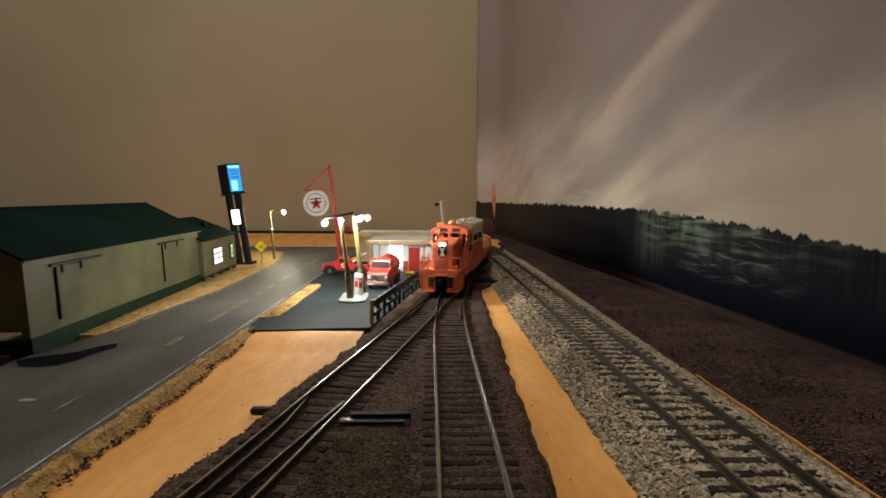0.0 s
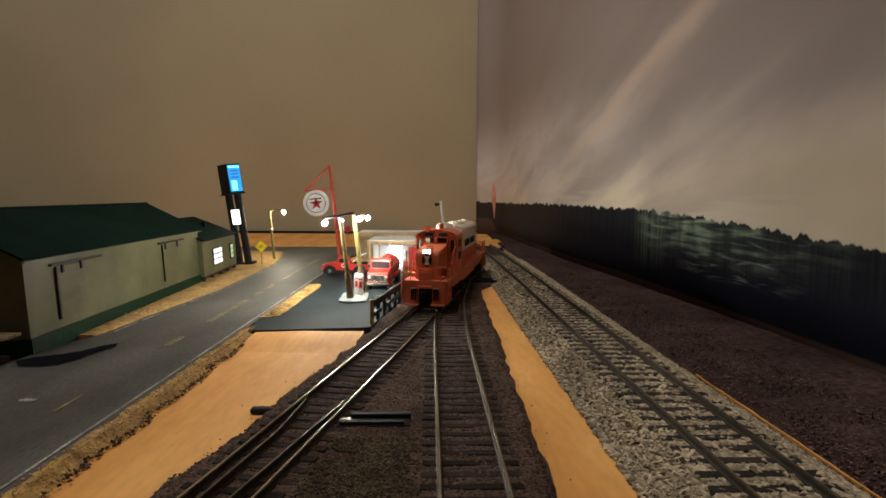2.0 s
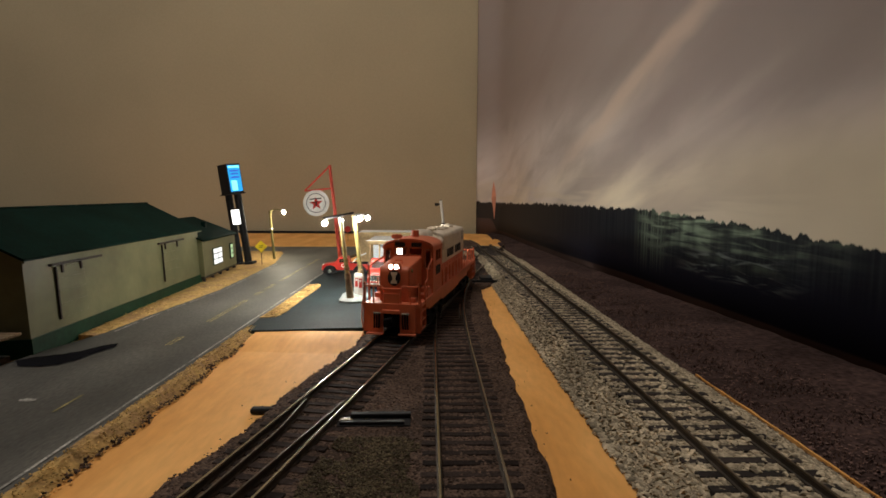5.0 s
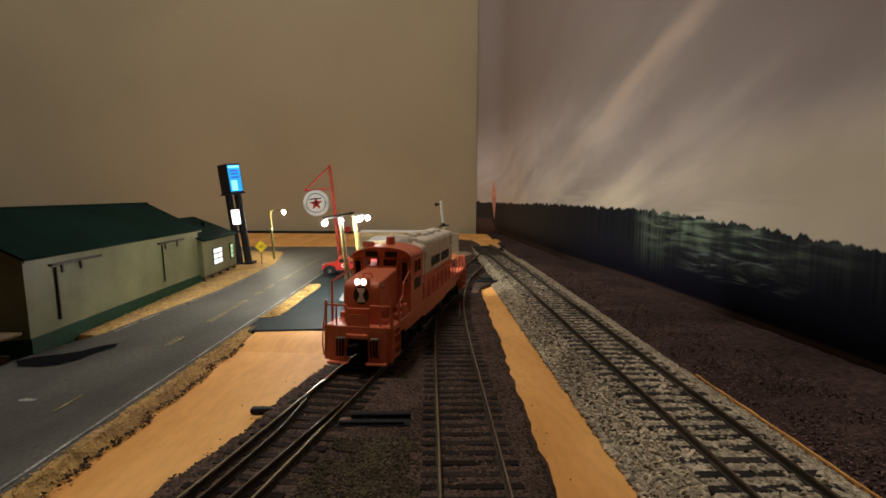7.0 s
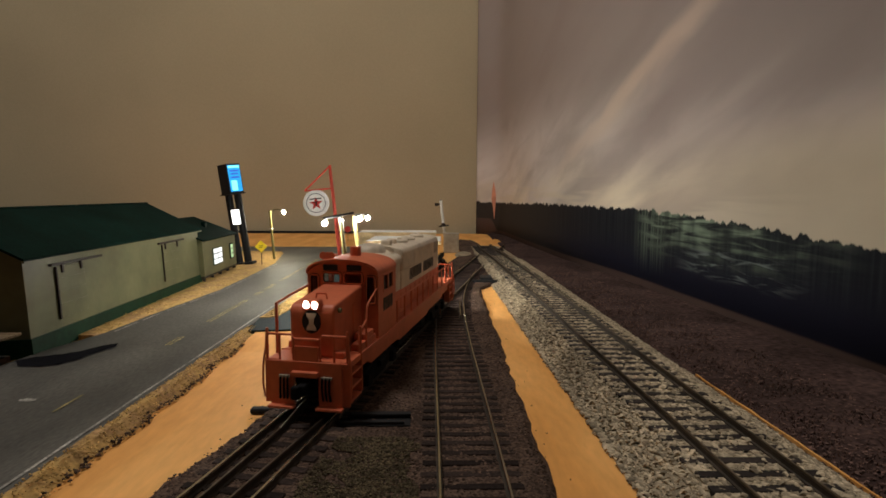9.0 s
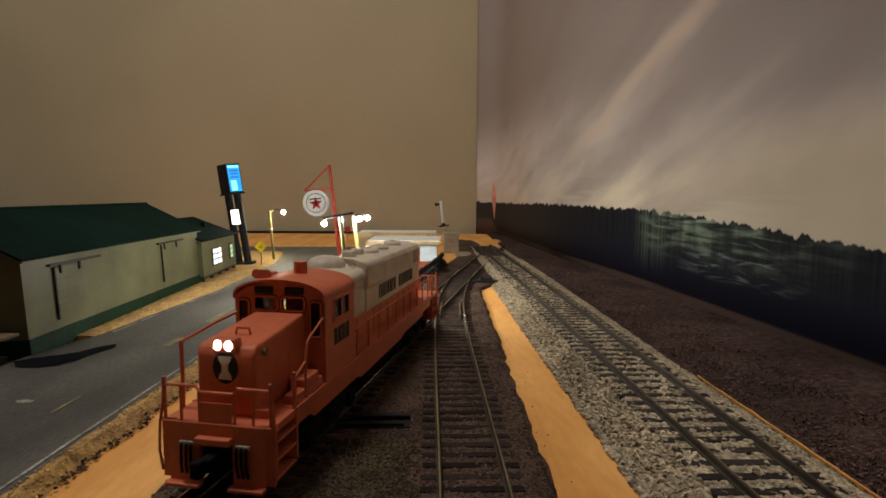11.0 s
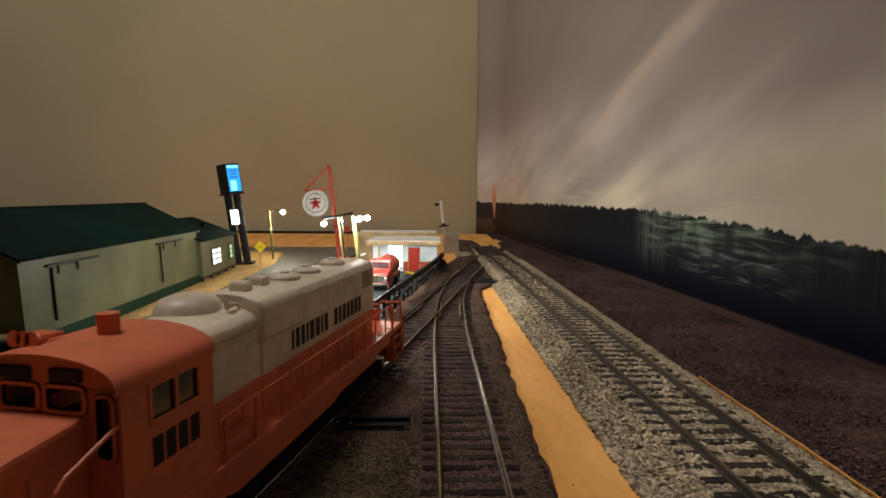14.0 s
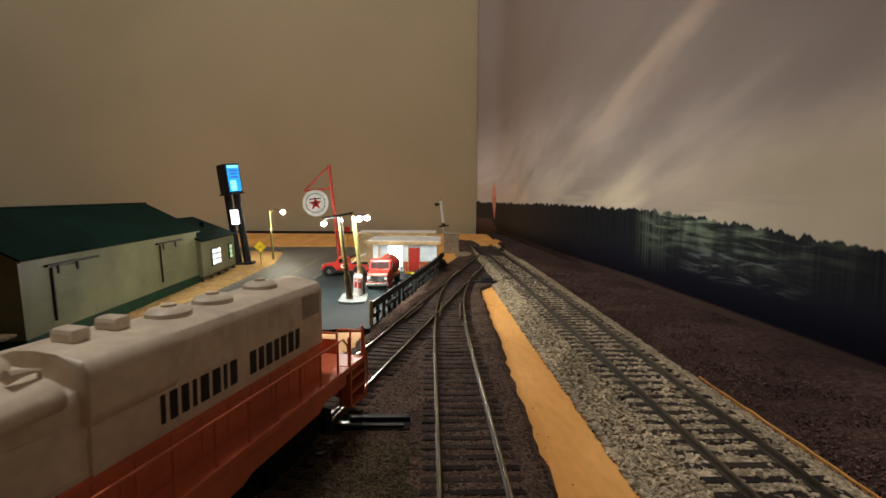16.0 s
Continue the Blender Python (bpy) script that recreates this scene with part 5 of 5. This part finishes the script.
def make_station():
    s = thing("filling_station", -36, 540, ROAD_Z + 0.3, 0, "small white filling station with lit window and red door", "building")
    # front wall in pieces round the window and the door
    bm = bmesh.new()
    for x0, x1, z0, z1 in ((-30, -15.5, 0, 27), (-15.5, -2, 0, 5), (-15.5, -2, 24.4, 27), (-2, 3.4, 0, 27), (3.4, 14, 23, 27), (14, 30, 0, 27)):
        box(bm, x0, x1, 0, 1.6, z0, z1)
    box(bm, -30, -28.4, 1.6, 48, 0, 27)
    box(bm, 28.4, 30, 1.6, 48, 0, 27)
    box(bm, -28.4, 28.4, 46.4, 48, 0, 27)
    wall = part("wall", bm, M_BLUEWALL, s, "pale clapboard wall")
    for k in range(17):
        z = 9.6 + k
        for x0, x1 in ((-30, -15.8), (-1.7, 3.0), (14.4, 30)):
            part("clapboard", prism(bmesh.new(), [(-0.42, z), (-0.1, z + 0.95), (0.0, z + 0.95), (0.0, z)], x0, x1, "x"), M_BLUEWALL, wall)
    for x0, x1 in ((-30.2, -15.8), (-1.7, 3.0), (14.4, 30.2)):
        part("wainscot", B(x0, x1, -0.6, -0.02, 0, 9.4, bevel=0.1), M_REDBRICK, s, "red-orange painted wainscot")
    win = part("shop_window", B(-15.3, -2.2, 0.5, 0.9, 5.2, 24.2), M_LITWIN, s, "brightly lit shop window")
    for x in (-15.6, -2.6):
        part("window_frame", B(x, x + 0.7, -0.5, 0.5, 4.8, 24.6, bevel=0.1), M_WHITE, win)
    for z in (4.6, 24.0):
        part("window_frame", B(-15.6, -1.9, -0.55, 0.5, z, z + 0.7, bevel=0.1), M_WHITE, win)
    door = part("door", B(4.0, 13.4, 0.1, 0.9, 0.2, 22.6, bevel=0.1), M_RED, s, "bright red door")
    for x in (3.3, 13.4):
        part("door_frame", B(x, x + 0.7, -0.5, 0.8, 0, 23.2, bevel=0.1), M_REDBRICK, door)
    part("door_handle", ball(bmesh.new(), (12.2, -0.2, 10.8), 0.45), M_CHROME, door)
    roof = part("roof", B(-35, 33.6, -11, 54, 27.0, 29.2, bevel=0.25), M_WHITE, s, "flat pale roof")
    part("roof_trim", B(-35.4, 34, -11.7, -10.9, 26.2, 29.5, bevel=0.15), M_WOOD, roof, "raw wood roof trim")
    part("roof_edge", B(-35.2, 33.8, -11.5, -10.4, 29.4, 30.2, bevel=0.1), M_WHITE, roof)
    for x in (-33, -24):
        part("canopy_post", B(x, x + 1.4, -9.5, -8.1, 0, 27, bevel=0.1), M_WOOD, s, "raw wood canopy post")
    # building behind with a raw wooden roof edge
    b = thing("storage_shed", -52, 610, ROAD_Z, 0, "low shed with raw wood roof behind the filling station", "shed")
    part("wall", B(-38, 40, 0, 46, -0.5, 29, bevel=0.2), M_WOOD, b)
    sl = part("roof", B(-41, 44, -4, 50, 29, 31.2, bevel=0.2), M_WHITE, b)
    part("roof_edge", B(-41.4, 44.4, -4.8, -3.8, 28.6, 32.4, bevel=0.15), M_WOOD, sl, "raw wood roof edge")


def make_pumps():
    i = thing("pump_island", -62.5, 399, ROAD_Z + 0.3, 4, "pale concrete pump island with rounded ends", "kerb")
    ring = [(9.5 * math.cos(a), (12 if math.sin(a) > 0 else -12) * (abs(math.sin(a)) > 1e-6) + 7.5 * math.sin(a)) for a in np.arange(0, 6.28, 0.262)]
    part("kerb", PR(ring, 0, 1.3, "z", bevel=0.25), M_CONCRETE, i)
    Z = ROAD_Z + 1.6

    def lamp(x, y, arms, pole, label):
        p = thing("forecourt_lamp", x, y, Z, 0, label, "lamp post", "forecourt lamps", lean=6.4)
        part("sleeve", T([(0, 0, 0), (0, 0, 17), (0, 0, 17.6)], [2.5, 2.2, 1.7], 12), M_POST, p, "thick brown lower sleeve")
        part("pole", T([(0, 0, 17), (0, 0, 56.5)], [1.55, 1.3], 12), pole, p)
        part("collar", T([(0, 0, 20), (0, 0, 21.2)], 2.1, 12), M_POST, p)
        if pole is M_POST2:
            part("crossbar", T([(-11.5, -1.5, 57.0), (0, 0, 57.6), (9, 3, 58.4)], 0.75, 8), M_BLACK, p, "black crossbar")
        for ax, ay, drop in arms:
            part("arm", T([(0, 0, 54.5), (ax * 0.15, ay * 0.15, 56.6), (ax * 0.5, ay * 0.5, 57.0), (ax, ay, 56.4)], 0.55, 8), M_BLACK, p)
            part("shade", T([(ax, ay, 56.9), (ax, ay, 56.0), (ax, ay, 55.2 - drop)], [0.7, 1.0, 1.2], 14), M_POST, p)
            part("globe", ball(bmesh.new(), (ax, ay, 54.0 - drop), 1.5), M_BULB, p, "glowing white globe", smooth=True)
        return p
    lamp(-64.3, 393, ((-11, -1.5, 0.6), (-1.5, 9, 0.3)), M_POST2, "brown forecourt lamp post with two glowing globes")
    lamp(-58.2, 413, ((3.4, 6.0, 0.0), (9.8, 1, 0.0)), M_BRASSPOLE, "pale forecourt lamp post with two glowing globes")
    for x, y in ((-58.6, 404), (-62, 408)):
        p = thing("fuel_pump", x, y, Z, 0, "white and red fuel pump on the island", "fuel pump", "fuel pumps")
        body = part("body", B(-1.8, 1.8, -1.6, 1.6, 0, 14.5, bevel=0.5), M_WHITE, p)
        part("red_panel", B(-1.2, 1.2, -1.8, -1.55, 5.5, 12.2, bevel=0.1), M_RED, body, "red pump panel")
        part("dial", T([(0, -1.7, 10.6), (0, -2.0, 10.6)], 0.8, 12), M_WHITE, body)
        part("hose", T([(1.7, -0.5, 9), (2.8, -0.8, 7), (2.6, -0.8, 3), (1.8, -0.5, 5)], 0.3, 6), M_TYRE, body)
        part("crown", T([(0, 0, 14.3), (0, 0, 15.4)], [1.6, 1.2], 12), M_WHITE, body)


M_POST2 = mat("brown_green_painted_pole", (0.20, 0.16, 0.06), 0.5, 0.1, grain=2, amount=0.3, patch=8, patch_amount=0.3, bump=0.04)


def wheel(parent, x, y, r, w, axis="y"):
    d = (0, 1, 0) if axis == "y" else (1, 0, 0)
    a = Vector((x, y, r)) - Vector(d) * w / 2
    b = Vector((x, y, r)) + Vector(d) * w / 2
    t = part("wheel", T([a, a + Vector(d) * 0.4, b - Vector(d) * 0.4, b], [r * 0.88, r, r, r * 0.88], 18), M_TYRE, parent)
    part("hubcap", T([a - Vector(d) * 0.12, b + Vector(d) * 0.12], r * 0.5, 14), M_CHROME, t, "pale hubcap")


def make_vehicles():
    """Both vehicles are built with x forward."""
    c = thing("pickup_truck", -89, 519, ROAD_Z + 0.35, 183, "old red pickup truck with black fenders", "pickup truck")
    prof = [(-21, 4.2), (-21, 9.5), (-4, 10.2), (-3.6, 15.2), (-2.0, 16.4), (4.6, 16.4), (6.2, 15.2), (8.0, 10.8), (18.5, 9.8), (20.4, 8.2), (20.4, 4.2)]
    body = part("body", PR(prof, -7.2, 7.2, "y", bevel=0.7), M_RED, c)
    for w in (-1, 1):
        for x in (13.2, -13.6):
            fen = [(x + 6.2 * math.cos(a) * 0.98, 3.0 + 6.0 * math.sin(a)) for a in np.arange(-0.2, math.pi + 0.3, 0.32)]
            part("fender", PR(fen, min(w * 6.2, w * 9.0), max(w * 6.2, w * 9.0), "y", bevel=0.5), M_BLACK, c, "black rounded fender")
            wheel(c, x, w * 8.2, 3.7, 2.4)
        part("running_board", B(-8, 8, min(w * 6.8, w * 8.8), max(w * 6.8, w * 8.8), 2.8, 3.6, bevel=0.2), M_BLACK, c)
        part("side_window", B(-1.8, 4.6, min(w * 7.1, w * 7.3), max(w * 7.1, w * 7.3), 11.4, 14.8, bevel=0.1), M_GLASS, body, "dark side window")
        part("headlight", ball(bmesh.new(), (19.4, w * 5.6, 8.4), 1.3), M_CHROME, c, smooth=True)
        part("door_roundel", T([(1.2, w * 7.15, 8.6), (1.2, w * 7.4, 8.6)], 1.9, 16), M_WHITE, body, "white round door badge")
        part("roundel_centre", T([(1.2, w * 7.3, 8.6), (1.2, w * 7.5, 8.6)], 1.1, 5), M_RED, body)
    part("windscreen", PR([(6.55, 14.8), (8.2, 11.2), (8.3, 11.3), (6.7, 15.0)], -5.8, 5.8, "y"), M_WINDSCREEN, body)
    part("bumper", B(20.6, 21.4, -7.6, 7.6, 4, 5.2, bevel=0.25), M_CHROME, c)
    bm = B(-20.4, -4.6, -6.2, 6.2, 9.6, 10.5, bevel=0.1)
    part("load_bed", bm, M_UNDER, c)
    part("tow_boom", T([(-6, 0, 10), (-12, 0, 16), (-19, 0, 19)], 0.7, 8), M_WHITE, c, "pale tow boom")
    # tanker
    k = thing("tanker_truck", -47.5, 459, ROAD_Z + 0.35, -96, "red tanker truck with chrome bumper on the forecourt", "tanker truck")
    prof = [(4, 4), (4, 21), (5.6, 22.4), (11.4, 22.4), (12.8, 20.6), (15.0, 14.6), (23.4, 13.0), (24.2, 11.8), (24.2, 4)]
    cab = part("cab", PR(prof, -8.2, 8.2, "y", bevel=0.8), M_RED, k)
    part("windscreen", PR([(13.0, 20.2), (14.9, 15.4), (15.1, 15.5), (13.2, 20.4)], -7.0, 7.0, "y"), M_WINDSCREEN, cab, "dark windscreen")
    grille = part("grille", B(24.0, 24.8, -7.2, 7.2, 6.2, 11.2, bevel=0.2), M_CHROME, cab, "chrome grille")
    for q in range(7):
        part("slot", B(24.7, 25.0, -4.4 + 1.35 * q, -3.7 + 1.35 * q, 7, 10.6), M_BLACK, grille)
    for w in (-1, 1):
        part("headlight", ball(bmesh.new(), (24.6, w * 6.4, 9.6), 1.3), M_WHITE, grille, smooth=True)
        fen = [(17.5 + 5.8 * math.cos(a), 3.2 + 5.6 * math.sin(a)) for a in np.arange(-0.2, math.pi + 0.3, 0.32)]
        part("fender", PR(fen, min(w * 6.4, w * 9.0), max(w * 6.4, w * 9.0), "y", bevel=0.5), M_RED, k)
        part("side_window", B(5.4, 11.4, min(w * 8.1, w * 8.3), max(w * 8.1, w * 8.3), 15.6, 20.4, bevel=0.1), M_GLASS, cab)
        part("mirror", B(13.4, 13.8, min(w * 8.6, w * 10), max(w * 8.6, w * 10), 15.5, 18.0, bevel=0.1), M_CHROME, cab)
        for x in (17.5, -15, -22):
            wheel(k, x, w * 7.4, 3.6, 2.4)
    part("bumper", B(24.8, 26.0, -8.8, 8.8, 3.2, 5.4, bevel=0.4), M_CHROME, k, "chrome bumper")
    ell = [(8.4 * math.cos(a), 14.6 + 7.2 * math.sin(a)) for a in np.arange(0, 6.28, 0.35)]
    tank = part("tank", PR(ell, -28, 3.4, "x", bevel=0.5), M_RED, k, "red oval tank")
    for x in (-22, -13, -4):
        part("hatch", T([(x, 0, 21.6), (x, 0, 23)], 2.1, 14), M_RED, tank)
    part("catwalk", B(-27, 2, -2.8, 2.8, 21.9, 22.4), M_CHROME, tank)
    part("chassis", B(-28, 22, -5, 5, 3.4, 6.8), M_UNDER, k)
    for w in (-1, 1):
        part("tank_skirt", B(-27.5, 3, min(w * 5, w * 8.6), max(w * 5, w * 8.6), 6.6, 9.6, bevel=0.3), M_RED, k)


def make_fence():
    f = thing("guard_fence", 0, 0, ROAD_Z, 0, "low dark guard fence between forecourt and tracks", "fence")
    line = [(-40.5, 317), (-36, 345), (-30.5, 380), (-20.5, 440), (-11, 500), (-4.5, 545), (-1, 580)]
    ys = [p[1] for p in line]
    xs = [p[0] for p in line]
    fx = lambda y: float(np.interp(y, ys, xs)) + 0.4 * nz(y, 0, 15)
    fz = lambda y: 0.5 * nz(y, 3, 25)
    y, k = 318.0, 0
    while y < 580:
        x = fx(y)
        lean = 0.7 * nz(y, 8, 6)
        bm = bmesh.new()
        tube(bm, [(x, y, -3.5), (x + lean, y, 14.6 + fz(y))], 1.15, 6)
        part("post", bm, M_YPOST if k == 0 else M_FENCE, f, "ochre end post" if k == 0 else "")
        y += 13.2 + 2.0 * nz(y, 1, 8)
        k += 1
    for z0, z1 in ((10.4, 14.4), (5.2, 7.4)):
        n = 18
        for j in range(n):
            a, b = 318 + 262 * j / n, 318 + 262 * (j + 1) / n
            bm = bmesh.new()
            u = []
            for yy in (a, b - 0.3):
                s = fz(yy)
                u.append([bm.verts.new((fx(yy) + dx, yy, z + s)) for dx, z in ((0.9, z0), (2.1, z0), (2.1, z1), (0.9, z1))])
            for q in range(4):
                bm.faces.new((u[0][q], u[0][(q + 1) % 4], u[1][(q + 1) % 4], u[1][q]))
            bm.faces.new(u[0][::-1])
            bm.faces.new(u[1])
            if z0 > 8 or j % 3 != 1:
                part("rail", bm, M_FENCE, f)


def make_far_end():
    c = thing("trackside_cabinet", 10.5, 738, 0, 3, "plain grey-beige trackside equipment cabinet", "cabinet")
    body = part("body", B(-9.5, 9.5, -7, 9, 0, 24.6, bevel=0.3), M_GREYBOX, c)
    part("lid", B(-10, 10, -7.6, 9.6, 24.5, 25.4, bevel=0.2), M_GREYBOX, c)
    for x0, x1 in ((-9, -0.2), (0.2, 9)):
        d = part("door", B(x0, x1, -7.4, -6.9, 1.2, 23.8, bevel=0.1), M_GREYBOX, c)
    s = thing("signal_mast", 4.5, 785, 0, 0, "silver signal mast with a small round lamp head", "signal", lean=6.8)
    part("mast", T([(0, 0, 0), (0, 0, 67)], 1.9, 10), M_WHITE, s, "pale silver mast")
    part("platform", T([(0, 0, 31.5), (0, 0, 33)], [6.5, 7.5], 14), M_IRON, s)
    part("collar", T([(0, 0, 33), (0, 0, 37)], [3.2, 1.6], 12), M_IRON, s)
    part("lamp_head", T([(-8.5, -1, 62.5), (-5, -0.5, 62.5), (-1, 0, 62.5)], [2.3, 2.0, 0.8], 12), M_IRON, s)
    part("finial", ball(bmesh.new(), (0, 0, 67.2), 1.5), M_CHROME, s)
    # rough unfinished ground by the far corner
    def mound(name, cx, cy, rx, ry, h, material, label, seed):
        rows = []
        for j in range(19):
            v = -1 + 2 * j / 18
            row = []
            for i in range(19):
                u = -1 + 2 * i / 18
                q = max(0.0, 1 - u * u - v * v)
                x, y = cx + rx * u, cy + ry * v
                row.append((x, y, -0.8 + h * q ** 0.7 * (1 + 0.5 * nz(x, y, 16, seed)) + (0.6 * nz(x, y, 5, seed) if q > 0 else 0)))
            rows.append(row)
        tagged(mesh_object(name, grid_sheet(rows), material, smooth=True), label, "ground", kind="structure")
    mound("sand_mound", 20, 1000, 36, 60, 6, M_BOARD, "tan unfinished mound near the backdrop", 2.0)
    mound("sand_mound", 84, 905, 10, 36, 3.5, M_BOARD, "tan crumbling mound beside the far track", 5.0)
    # Dark brown mound added where a shaded gap lies below the tan mound.
    mound("earth_mound", 30, 850, 26, 70, 6, M_BROWN, "dark brown mound set in for the shaded gap beside the far track", 7.0)
    mound("earth_mound", 27, 705, 13, 42, 4.5, M_STONEBED, "pale gravel heap beside the track", 8.0)
    mound("earth_mound", -3, 596, 9, 26, 10, M_WEEDBED, "dark scrub bank at the end of the fence", 9.0)
    # Black strip put in for the shaded gap between board and wall.
    tagged(mesh_object("trim", B(-900, -60, 1070, 1078, -1, 4.4), M_BLACK), "thin black strip standing in for the shaded gap behind the board", "trim", kind="structure")
    b = thing("kerb_block", -30, 524, ROAD_Z + 0.3, 0, "yellow painted kerb block on the forecourt", "kerb", "yellow kerb blocks")
    part("block", B(-5, 5, -1.2, 1.2, 0, 2.0, bevel=0.3), M_YSIGN, b)
    for x, y in ((-14, 528), (-64, 520)):
        copy_thing(b, pose(x * U, y * U, (ROAD_Z + 0.3) * U, 0, 0, 6))


make_freight_house()
make_roadside()
make_apron()
make_station()
make_pumps()
make_vehicles()
make_fence()
make_far_end()


motions()
